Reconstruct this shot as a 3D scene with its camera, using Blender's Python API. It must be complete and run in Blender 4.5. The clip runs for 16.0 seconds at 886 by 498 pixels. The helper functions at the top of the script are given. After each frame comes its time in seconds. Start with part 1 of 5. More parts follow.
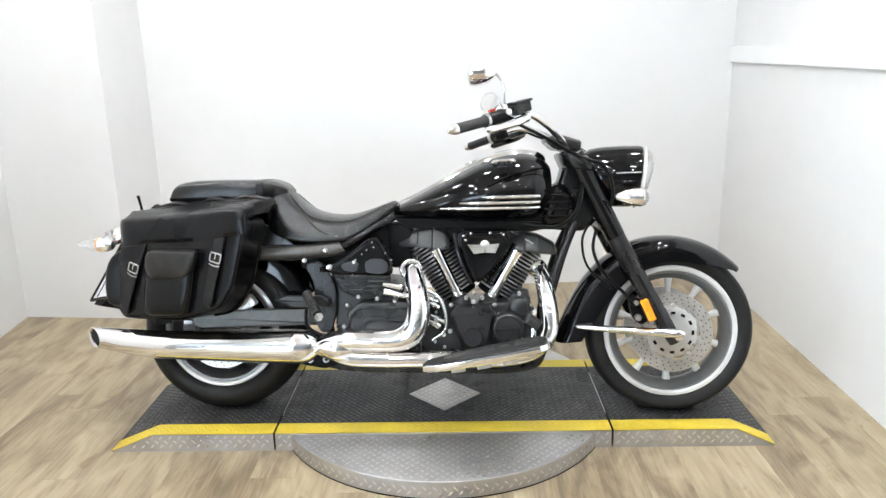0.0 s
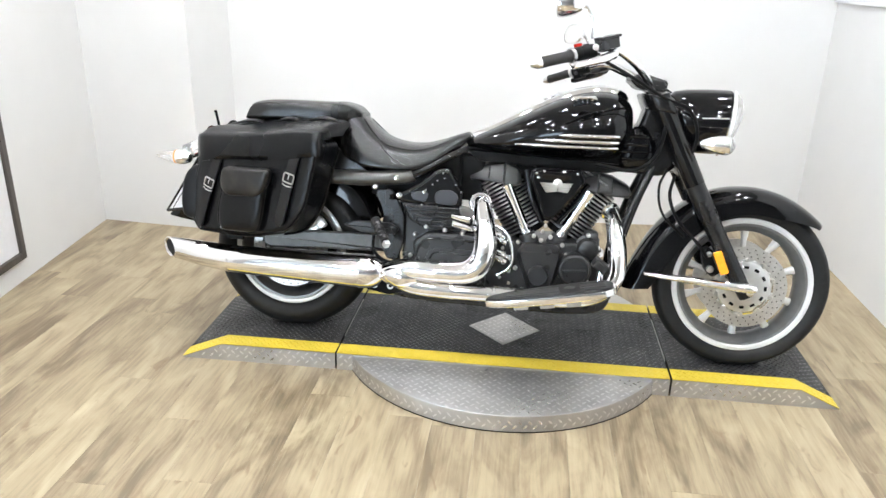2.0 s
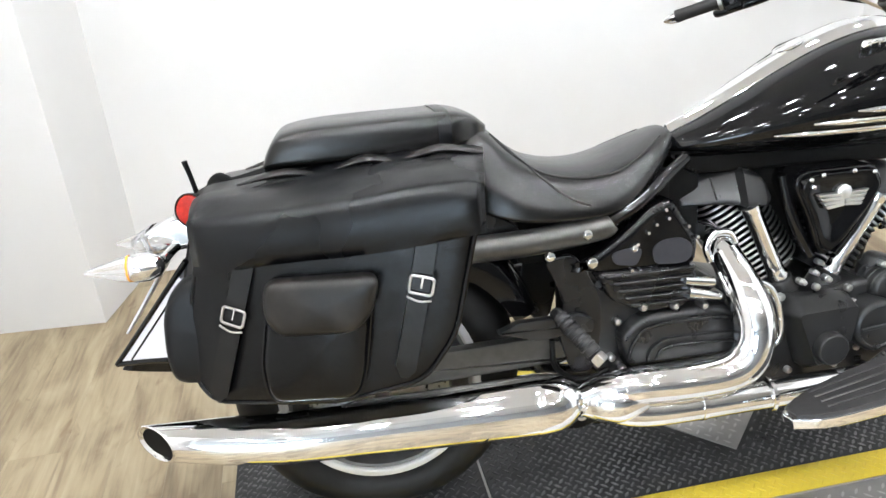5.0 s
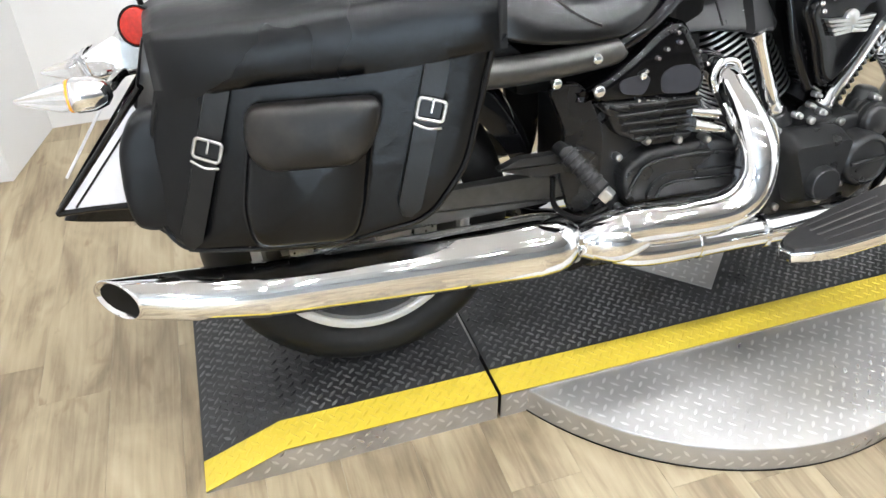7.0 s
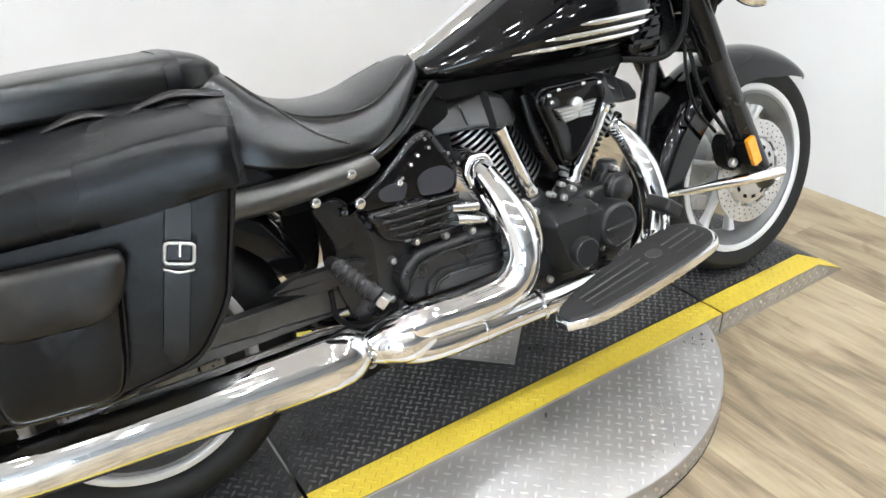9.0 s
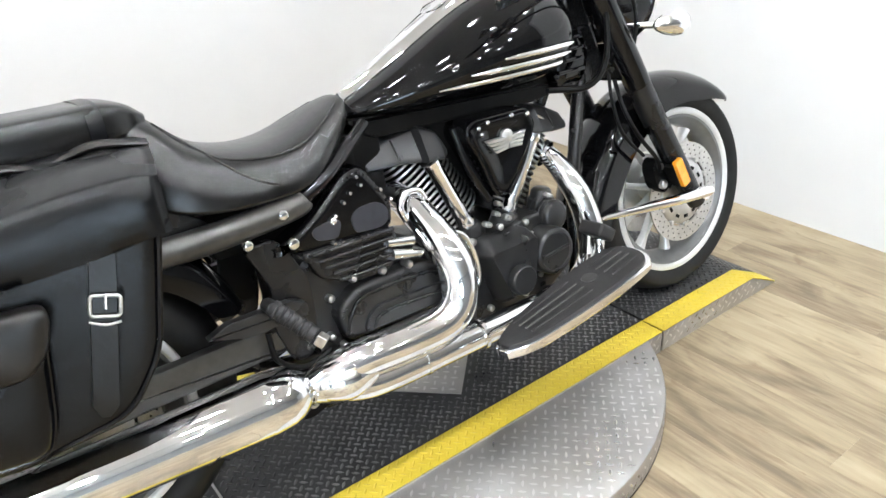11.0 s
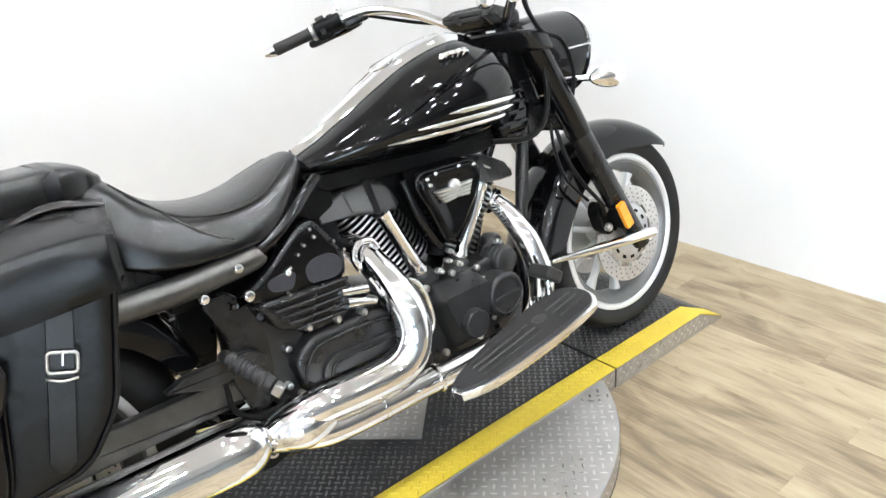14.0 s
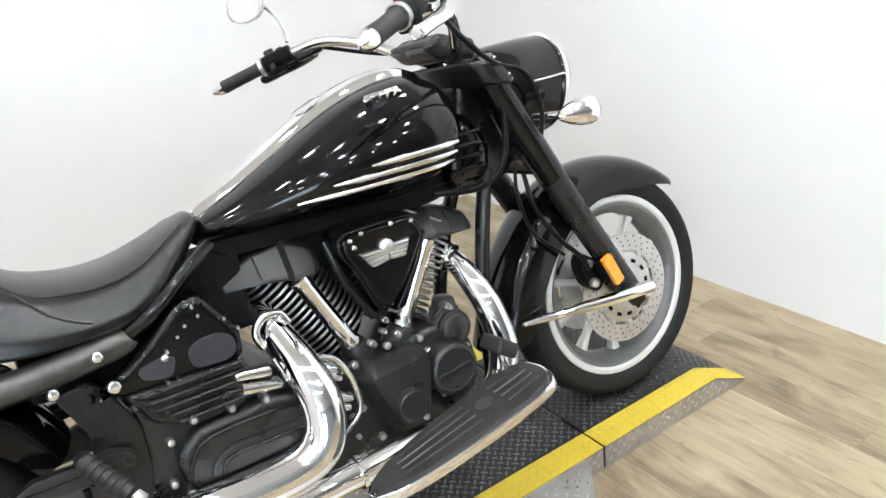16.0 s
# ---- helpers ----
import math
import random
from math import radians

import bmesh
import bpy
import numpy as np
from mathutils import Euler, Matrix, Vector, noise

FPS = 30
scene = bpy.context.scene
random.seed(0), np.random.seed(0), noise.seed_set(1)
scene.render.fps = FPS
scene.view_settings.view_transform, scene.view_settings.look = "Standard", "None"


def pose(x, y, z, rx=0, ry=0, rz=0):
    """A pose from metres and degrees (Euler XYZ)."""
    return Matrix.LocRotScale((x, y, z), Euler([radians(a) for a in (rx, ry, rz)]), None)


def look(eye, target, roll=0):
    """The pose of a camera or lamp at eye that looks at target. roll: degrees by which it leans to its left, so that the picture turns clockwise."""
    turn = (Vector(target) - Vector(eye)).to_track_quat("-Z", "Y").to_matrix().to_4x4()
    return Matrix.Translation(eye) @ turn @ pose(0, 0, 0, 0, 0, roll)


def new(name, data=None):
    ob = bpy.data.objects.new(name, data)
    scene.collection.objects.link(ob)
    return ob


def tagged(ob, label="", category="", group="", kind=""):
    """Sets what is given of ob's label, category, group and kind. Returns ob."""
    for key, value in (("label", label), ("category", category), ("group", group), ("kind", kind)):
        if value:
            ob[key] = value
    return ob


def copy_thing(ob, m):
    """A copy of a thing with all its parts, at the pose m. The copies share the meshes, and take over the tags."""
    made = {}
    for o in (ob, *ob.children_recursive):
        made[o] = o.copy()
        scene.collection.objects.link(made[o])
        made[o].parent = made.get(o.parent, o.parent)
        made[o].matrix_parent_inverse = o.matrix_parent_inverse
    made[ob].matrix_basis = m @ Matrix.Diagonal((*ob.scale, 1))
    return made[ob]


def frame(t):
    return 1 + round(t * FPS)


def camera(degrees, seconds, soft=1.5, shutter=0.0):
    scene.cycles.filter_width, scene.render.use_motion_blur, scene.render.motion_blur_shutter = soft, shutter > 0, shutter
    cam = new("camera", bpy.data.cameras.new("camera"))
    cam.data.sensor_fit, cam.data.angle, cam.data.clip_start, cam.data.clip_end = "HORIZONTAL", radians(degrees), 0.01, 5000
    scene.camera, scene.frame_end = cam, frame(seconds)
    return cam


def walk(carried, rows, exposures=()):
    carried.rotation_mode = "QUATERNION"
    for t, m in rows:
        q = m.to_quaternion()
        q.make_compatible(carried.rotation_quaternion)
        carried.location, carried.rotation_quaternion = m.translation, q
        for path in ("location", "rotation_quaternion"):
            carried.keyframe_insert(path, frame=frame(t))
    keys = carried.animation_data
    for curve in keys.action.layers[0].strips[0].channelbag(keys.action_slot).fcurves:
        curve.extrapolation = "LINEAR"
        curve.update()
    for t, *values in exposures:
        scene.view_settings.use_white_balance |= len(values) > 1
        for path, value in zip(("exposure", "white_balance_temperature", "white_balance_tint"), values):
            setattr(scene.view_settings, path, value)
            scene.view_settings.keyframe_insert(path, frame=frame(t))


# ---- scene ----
cam = camera(62.0, 16.0)
PATH = [
    (0, (0.9072, -2.7100, 1.4356), (0.8674, -0.7802, 0.9118), -1.19),
    (0.5, (0.8974, -2.7047, 1.4481), (0.8726, -0.7800, 0.9053), -1.09),
    (1, (0.9092, -2.7081, 1.4465), (0.8828, -0.7850, 0.8979), -1.41),
    (1.5, (0.9456, -2.7333, 1.4546), (0.8278, -0.8135, 0.9065), -2.25),
    (2, (0.8712, -2.6859, 1.4581), (0.6760, -0.8286, 0.7425), 1.52),
    (2.5, (0.7335, -2.5620, 1.4282), (0.6452, -0.6755, 0.7698), -1.72),
    (3, (0.6385, -2.2864, 1.4154), (0.5533, -0.3938, 0.7744), -2.06),
    (3.5, (0.4984, -1.9773, 1.4232), (0.4759, -0.0767, 0.8010), -1.89),
    (6, (-0.2668, -1.2712, 1.2676), (0.1458, 0.3298, 0.1421), -2.65),
    (6.5, (-0.2573, -1.2721, 1.2345), (0.1723, 0.2701, 0.0358), -0.93),
    (7, (-0.2331, -1.2511, 1.2378), (0.2658, 0.2898, 0.0645), -0.29),
    (7.5, (-0.2135, -1.2412, 1.2387), (0.3867, 0.2822, 0.0902), 0.46),
    (8, (-0.1767, -1.2564, 1.2544), (0.5103, 0.2614, 0.1478), 0.12),
    (8.5, (-0.1361, -1.2680, 1.2800), (0.7059, 0.2342, 0.2629), -1.43),
    (9, (-0.1120, -1.2896, 1.2866), (0.8157, 0.1832, 0.3015), -2.30),
    (11.5, (-0.0761, -1.3230, 1.3063), (0.9774, 0.1100, 0.3916), -3.22),
    (12, (-0.0724, -1.3298, 1.3046), (0.9950, 0.1038, 0.4071), -3.11),
    (12.5, (-0.0694, -1.3367, 1.3156), (1.0291, 0.0985, 0.4591), -3.16),
    (13, (-0.0552, -1.3647, 1.3289), (1.0397, 0.0902, 0.5016), -3.24),
    (13.5, (-0.0675, -1.3669, 1.3197), (1.0621, 0.0686, 0.5053), -3.33),
    (14, (-0.0902, -1.3817, 1.3249), (1.0680, 0.0321, 0.5126), -3.89),
    (14.5, (-0.1198, -1.3840, 1.3331), (1.0656, 0.0163, 0.5369), -5.36),
    (15, (-0.0648, -1.3796, 1.3384), (1.1050, 0.0008, 0.4864), -8.92),
    (15.5, (0.1487, -1.3603, 1.3216), (1.2017, 0.1517, 0.5440), -6.67),
    (16, (0.3466, -1.3671, 1.3213), (1.3302, 0.1905, 0.5426), -6.53),
]
walk(cam, [(t, look(eye, target, roll)) for t, eye, target, roll in PATH], [(0, -0.12), (2, 0.04), (3.5, 0.03), (6.5, 0.08), (7.5, 0.03), (9, -0.09), (12.5, 0.07), (14.5, 0.05), (16, -0.10)])

# ---- world and exposure ----
world = bpy.data.worlds.new("world")
scene.world = world
world.use_nodes = True
world.node_tree.nodes["Background"].inputs[0].default_value = (0.9, 0.95, 1.0, 1)
world.node_tree.nodes["Background"].inputs[1].default_value = 0.3


# ---- materials ----
def material(name, colour, rough=0.5, metal=0.0, coat=0.0, grain=0.0, scale=40.0, bump=0.0, rvar=0.0, spec=0.5, second=None, blend=(0.4, 0.65), stretch=(1, 1, 1), emit=0.0, alpha=1.0, trans=0.0, fine=0.0, fine_scale=600.0):
    """Principled material with noise at two scales in colour, roughness and relief."""
    m = bpy.data.materials.new(name)
    m.use_nodes = True
    nt = m.node_tree
    b = nt.nodes["Principled BSDF"]
    b.inputs["Roughness"].default_value = rough
    b.inputs["Metallic"].default_value = metal
    b.inputs["Coat Weight"].default_value = coat
    b.inputs["Coat Roughness"].default_value = 0.04
    b.inputs["Specular IOR Level"].default_value = spec
    b.inputs["Base Color"].default_value = (*colour, 1)
    b.inputs["Transmission Weight"].default_value = trans
    if emit:
        b.inputs["Emission Color"].default_value = (*colour, 1)
        b.inputs["Emission Strength"].default_value = emit
    if grain or bump or rvar or second or fine:
        tc = nt.nodes.new("ShaderNodeTexCoord")
        mp = nt.nodes.new("ShaderNodeMapping")
        mp.inputs["Scale"].default_value = stretch
        nt.links.new(tc.outputs["Object"], mp.inputs["Vector"])
        n = nt.nodes.new("ShaderNodeTexNoise")
        n.inputs["Scale"].default_value = scale
        n.inputs["Detail"].default_value = 6
        nt.links.new(mp.outputs[0], n.inputs["Vector"])
        big = nt.nodes.new("ShaderNodeTexNoise")
        big.inputs["Scale"].default_value = scale * 0.15
        big.inputs["Detail"].default_value = 4
        nt.links.new(mp.outputs[0], big.inputs["Vector"])
        if grain or second:
            r = nt.nodes.new("ShaderNodeValToRGB")
            r.color_ramp.elements[0].position, r.color_ramp.elements[1].position = blend
            r.color_ramp.elements[0].color = (*[c * (1 - grain) for c in colour], 1)
            r.color_ramp.elements[1].color = (*(second or [min(1, c * (1 + grain)) for c in colour]), 1)
            mixn = nt.nodes.new("ShaderNodeMath")
            mixn.operation = "MULTIPLY_ADD"
            mixn.inputs[1].default_value = 0.5
            half = nt.nodes.new("ShaderNodeMath")
            half.operation = "MULTIPLY"
            half.inputs[1].default_value = 0.5
            nt.links.new(big.outputs[0], half.inputs[0])
            nt.links.new(n.outputs[0], mixn.inputs[0])
            nt.links.new(half.outputs[0], mixn.inputs[2])
            nt.links.new(mixn.outputs[0], r.inputs[0])
            nt.links.new(r.outputs[0], b.inputs["Base Color"])
        if rvar:
            mr = nt.nodes.new("ShaderNodeMapRange")
            mr.inputs["To Min"].default_value = max(0.0, rough - rvar)
            mr.inputs["To Max"].default_value = min(1.0, rough + rvar)
            mr.inputs["From Min"].default_value, mr.inputs["From Max"].default_value = 0.3, 0.7
            nt.links.new(big.outputs[0], mr.inputs["Value"])
            nt.links.new(mr.outputs[0], b.inputs["Roughness"])
        if bump or fine:
            bp = nt.nodes.new("ShaderNodeBump")
            bp.inputs["Strength"].default_value = max(bump, 0.001)
            bp.inputs["Distance"].default_value = 0.004
            nt.links.new(n.outputs[0], bp.inputs["Height"])
            last = bp
            if fine:
                v = nt.nodes.new("ShaderNodeTexVoronoi")
                v.inputs["Scale"].default_value = fine_scale
                nt.links.new(mp.outputs[0], v.inputs["Vector"])
                bf = nt.nodes.new("ShaderNodeBump")
                bf.inputs["Strength"].default_value = fine
                bf.inputs["Distance"].default_value = 0.001
                nt.links.new(v.outputs["Distance"], bf.inputs["Height"])
                nt.links.new(bp.outputs[0], bf.inputs["Normal"])
                last = bf
            nt.links.new(last.outputs[0], b.inputs["Normal"])
    return m


GLOSS = material("black_paint", (0.003, 0.003, 0.0034), 0.09, spec=0.2, coat=0.35, rvar=0.03, scale=20)
SATIN = material("satin_black", (0.008, 0.008, 0.0085), 0.26, spec=0.45, grain=0.2, scale=60, rvar=0.06)
ENGINE = material("black_crinkle_paint", (0.016, 0.016, 0.0163), 0.31, spec=0.48, grain=0.12, scale=90, bump=0.012, rvar=0.05)
GUNMETAL = material("gunmetal_paint", (0.085, 0.083, 0.078), 0.34, metal=0.7, grain=0.15, scale=60, rvar=0.05)
DARK = material("dark_underside", (0.004, 0.004, 0.004), 0.42, spec=0.12, grain=0.3, scale=50)
CHROME = material("chrome", (0.93, 0.93, 0.935), 0.055, metal=1.0, rvar=0.02, scale=26, bump=0.035)
ALLOY = material("cast_aluminium", (0.62, 0.62, 0.61), 0.3, metal=0.9, grain=0.08, scale=50, rvar=0.06)
RIMLIP = material("bright_rim_lip", (0.66, 0.66, 0.66), 0.32, metal=0.35, grain=0.03, scale=40)
BARREL = material("grey_rim_barrel", (0.20, 0.20, 0.20), 0.38, metal=0.6, grain=0.1, scale=40)
RIM = material("silver_spoke", (0.78, 0.78, 0.77), 0.30, metal=0.55, grain=0.05, scale=40, rvar=0.05)
STEEL = material("brushed_steel", (0.66, 0.65, 0.63), 0.36, metal=1.0, grain=0.12, scale=120, rvar=0.06)
FIN = material("machined_fin", (0.62, 0.62, 0.62), 0.28, metal=1.0, grain=0.2, scale=80)
LEATHER = material("black_leather", (0.0035, 0.0038, 0.0046), 0.28, spec=0.30, grain=0.3, scale=16, bump=0.46, rvar=0.14, fine=0.14, fine_scale=800)
STRAP = material("strap_leather", (0.006, 0.0058, 0.0056), 0.36, spec=0.36, grain=0.3, scale=30, bump=0.3, rvar=0.08)
WORN = material("worn_leather", (0.012, 0.011, 0.0105), 0.34, spec=0.4, grain=0.4, scale=20, bump=0.3, rvar=0.14, fine=0.14, fine_scale=800, second=(0.032, 0.027, 0.023), blend=(0.5, 0.7))
VINYL = material("seat_vinyl", (0.005, 0.0048, 0.0047), 0.23, spec=0.5, grain=0.15, scale=25, bump=0.06, rvar=0.06, fine=0.15, fine_scale=700)
RUBBER = material("tyre_rubber", (0.008, 0.008, 0.008), 0.55, spec=0.3, grain=0.25, scale=60, bump=0.12, rvar=0.08)
PAD = material("ribbed_rubber", (0.022, 0.021, 0.021), 0.5, spec=0.3, grain=0.2, scale=80, bump=0.1)
AMBER = material("amber_reflector", (0.90, 0.33, 0.02), 0.18, coat=0.6, grain=0.1, scale=200)
RED = material("red_reflector", (0.42, 0.014, 0.006), 0.2, coat=0.3, grain=0.3, scale=160)
LENS = material("clear_lens", (0.92, 0.92, 0.92), 0.06, trans=0.75, coat=0.5)
MIRROR = material("mirror_glass", (0.9, 0.9, 0.9), 0.02, metal=1.0)
PANEL = material("slate_plastic", (0.026, 0.027, 0.033), 0.38, grain=0.1, scale=60)
PLATE_WHITE = material("plate_white", (0.75, 0.75, 0.77), 0.35, grain=0.04, scale=30)
WALL = material("white_wall_paint", (0.68, 0.676, 0.67), 0.6, grain=0.015, scale=6, bump=0.05, rvar=0.05, spec=0.3)
CEIL = material("ceiling_paint", (0.62, 0.605, 0.59), 0.8, grain=0.02, scale=5)
# Greys of the unseen hall, set for what chrome and black paint reflect.
HALL = material("hall_grey", (0.38, 0.376, 0.37), 0.7, grain=0.05, scale=5)
HALLTOP = material("hall_ceiling", (0.50, 0.49, 0.48), 0.7, grain=0.1, scale=5)
SKY = material("daylight", (0.72, 0.86, 1.0), 0.8, emit=11.0)
HALLFLOOR = material("hall_floor", (0.50, 0.44, 0.36), 0.5, grain=0.2, scale=8, stretch=(1, 0.1, 1))
BASE = material("white_trim", (0.78, 0.78, 0.77), 0.4, grain=0.02, scale=20)
TREAD_BLACK = material("black_tread_paint", (0.026, 0.026, 0.027), 0.48, spec=0.4, grain=0.35, scale=25, bump=0.1, rvar=0.1)
# Paler than the deck: worn tops, with glints put into the colour.
LUG_BLACK = material("worn_tread_lug", (0.075, 0.075, 0.078), 0.30, metal=0.3, grain=0.45, scale=18, rvar=0.08, second=(0.20, 0.20, 0.20), blend=(0.45, 0.7))
TREAD_YELLOW = material("yellow_tread_paint", (0.64, 0.485, 0.045), 0.45, grain=0.08, scale=30, bump=0.1, rvar=0.08, second=(0.56, 0.41, 0.035), blend=(0.5, 0.8))
TREAD_SILVER = material("aluminium_tread", (0.50, 0.49, 0.48), 0.42, metal=0.88, grain=0.14, scale=14, rvar=0.1, bump=0.05)
LUG_SILVER = material("aluminium_lug", (0.70, 0.69, 0.68), 0.30, metal=0.85, grain=0.06, scale=30, rvar=0.06)
WOODFRAME = material("dark_wood", (0.07, 0.06, 0.052), 0.5, grain=0.4, scale=30, stretch=(1, 1, 0.1), bump=0.2)
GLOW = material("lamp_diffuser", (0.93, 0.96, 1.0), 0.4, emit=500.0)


def plank_material():
    """Greyed oak vinyl plank: long grain, darker streaks and knots, tone varying from board to board."""
    m = bpy.data.materials.new("oak_plank")
    m.use_nodes = True
    nt = m.node_tree
    b = nt.nodes["Principled BSDF"]
    tc, info = nt.nodes.new("ShaderNodeTexCoord"), nt.nodes.new("ShaderNodeObjectInfo")
    shift = nt.nodes.new("ShaderNodeVectorMath")
    shift.operation = "MULTIPLY_ADD"
    shift.inputs[1].default_value = (1, 1, 1)
    spread = nt.nodes.new("ShaderNodeVectorMath")
    spread.operation = "SCALE"
    spread.inputs[0].default_value = (37, 61, 13)
    nt.links.new(info.outputs["Random"], spread.inputs["Scale"])
    nt.links.new(tc.outputs["Object"], shift.inputs[0])
    nt.links.new(spread.outputs[0], shift.inputs[2])

    def noise_at(stretch, scale, detail, distortion=0.0):
        mp = nt.nodes.new("ShaderNodeMapping")
        mp.inputs["Scale"].default_value = stretch
        n = nt.nodes.new("ShaderNodeTexNoise")
        n.inputs["Scale"].default_value, n.inputs["Detail"].default_value = scale, detail
        n.inputs["Distortion"].default_value = distortion
        nt.links.new(shift.outputs[0], mp.inputs[0])
        nt.links.new(mp.outputs[0], n.inputs["Vector"])
        return n

    grain, patch, knot = noise_at((1, 0.06, 1), 90, 7, 0.4), noise_at((1, 0.30, 1), 8, 6, 1.2), noise_at((1, 0.40, 1), 18, 2, 1.2)
    ramp = nt.nodes.new("ShaderNodeValToRGB")
    e = ramp.color_ramp.elements
    e[0].position, e[0].color = 0.28, (0.146, 0.106, 0.064, 1)
    e[1].position, e[1].color = 0.72, (0.432, 0.360, 0.240, 1)
    mid = e.new(0.5)
    mid.color = (0.318, 0.254, 0.160, 1)
    add = nt.nodes.new("ShaderNodeMath")
    add.operation = "MULTIPLY_ADD"
    add.inputs[1].default_value = 0.30
    base = nt.nodes.new("ShaderNodeMath")
    base.operation = "MULTIPLY_ADD"
    base.inputs[1].default_value = 0.72
    tone = nt.nodes.new("ShaderNodeMath")
    tone.operation = "MULTIPLY_ADD"
    tone.inputs[1].default_value, tone.inputs[2].default_value = 0.13, -0.112
    nt.links.new(info.outputs["Random"], tone.inputs[0])
    nt.links.new(patch.outputs[0], base.inputs[0])
    nt.links.new(tone.outputs[0], base.inputs[2])
    nt.links.new(grain.outputs[0], add.inputs[0])
    nt.links.new(base.outputs[0], add.inputs[2])
    nt.links.new(add.outputs[0], ramp.inputs[0])
    kr = nt.nodes.new("ShaderNodeMapRange")
    kr.inputs["From Min"].default_value, kr.inputs["From Max"].default_value = 0.62, 0.76
    kr.inputs["To Min"].default_value, kr.inputs["To Max"].default_value = 0.0, 0.55
    mix = nt.nodes.new("ShaderNodeMix")
    mix.data_type = "RGBA"
    mix.inputs[7].default_value = (0.15, 0.095, 0.05, 1)
    nt.links.new(knot.outputs[0], kr.inputs[0])
    nt.links.new(kr.outputs[0], mix.inputs[0])
    nt.links.new(ramp.outputs[0], mix.inputs[6])
    nt.links.new(mix.outputs[2], b.inputs["Base Color"])
    b.inputs["Roughness"].default_value = 0.42
    bp = nt.nodes.new("ShaderNodeBump")
    bp.inputs["Strength"].default_value, bp.inputs["Distance"].default_value = 0.12, 0.002
    nt.links.new(grain.outputs[0], bp.inputs["Height"])
    nt.links.new(bp.outputs[0], b.inputs["Normal"])
    return m


OAK = plank_material()


# ---- mesh helpers ----
def part(name, bm, mat, parent=None, label="", angle=38, kind=""):
    """Links a bmesh as one mesh object under a thing or a part."""
    me = bpy.data.meshes.new(name)
    bmesh.ops.recalc_face_normals(bm, faces=bm.faces)
    bm.to_mesh(me)
    me.materials.append(mat)
    me.shade_smooth()
    if len(bm.faces) < 6000:
        # broad faces keep their own direction, rounded edges blend between them
        limit, area, out = math.cos(radians(angle + 14)), {f: f.calc_area() for f in bm.faces}, []
        for f in bm.faces:
            for v in f.verts:
                n = Vector()
                for g in v.link_faces:
                    if g.normal.dot(f.normal) > limit:
                        n += g.normal * area[g]
                out.append(n.normalized() if n.length > 1e-12 else f.normal)
        me.normals_split_custom_set(out)
    else:
        me.set_sharp_from_angle(angle=radians(angle))
    bm.free()
    ob = new(name, me)
    ob.parent = parent
    return tagged(ob, label=label, kind=kind)


def again(ob, m=None):
    """Another object on the same mesh, under the same parent."""
    o = new(ob.name.split(".")[0], ob.data)
    o.parent = ob.parent
    if m is not None:
        o.matrix_basis = m
    return o


def loft(rings, closed=True, caps=True):
    bm = bmesh.new()
    rows = [[bm.verts.new(p) for p in ring] for ring in rings]
    n = len(rows[0])
    for a, b in zip(rows, rows[1:]):
        for i in range(n if closed else n - 1):
            j = (i + 1) % n
            bm.faces.new((a[i], a[j], b[j], b[i]))
    if caps and closed:
        bm.faces.new(rows[0][::-1])
        bm.faces.new(rows[-1])
    return bm


def smooth_path(pts, steps=6):
    """Catmull-Rom through the points; any number of values per point."""
    p = [np.array(q, float) for q in pts]
    p = [2 * p[0] - p[1], *p, 2 * p[-1] - p[-2]]
    out = []
    for i in range(1, len(p) - 2):
        for k in range(steps):
            t = k / steps
            a, b, c, d = p[i - 1 : i + 3]
            out.append(0.5 * (2 * b + (c - a) * t + (2 * a - 5 * b + 4 * c - d) * t**2 + (3 * b - a - 3 * c + d) * t**3))
    return [tuple(float(v) for v in q) for q in (*out, p[-2])]


def tube(pts, r=0.01, seg=14, steps=6, caps=True, flat=1.0):
    """A round bar along a smooth path. r: one radius, or one for each point."""
    rr = r if isinstance(r, (list, tuple)) else [r] * len(pts)
    path = smooth_path([(*p, q) for p, q in zip(pts, rr)], steps) if len(pts) > 2 or steps == 1 else [tuple(float(v) for v in (*p, q)) for p, q in zip(pts, rr)]
    rings, side = [], None
    for i, q in enumerate(path):
        d = (Vector(path[min(i + 1, len(path) - 1)][:3]) - Vector(path[max(i - 1, 0)][:3])).normalized()
        if side is None:
            side = d.cross(Vector((0, 0, 1))) if abs(d.z) < 0.9 else d.cross(Vector((0, 1, 0)))
        side = (side - d * side.dot(d)).normalized()
        up = side.cross(d)
        c = Vector(q[:3])
        rings.append([c + q[3] * (math.cos(a) * side + flat * math.sin(a) * up) for a in [2 * math.pi * k / seg for k in range(seg)]])
    return loft(rings, caps=caps)


def turned(profile, origin, axis, seg=32, closed=False):
    """A profile of (along, radius) turned round an axis."""
    ax = Vector(axis).normalized()
    u = ax.orthogonal().normalized()
    v = ax.cross(u)
    o = Vector(origin)
    rings = [[o + ax * a + max(r, 1e-4) * (math.cos(t) * u + math.sin(t) * v) for t in [2 * math.pi * k / seg for k in range(seg)]] for a, r in profile]
    if closed:
        rings.append(rings[0])
        bm = loft(rings, caps=False)
        bmesh.ops.remove_doubles(bm, verts=bm.verts, dist=1e-5)
        return bm
    return loft(rings)


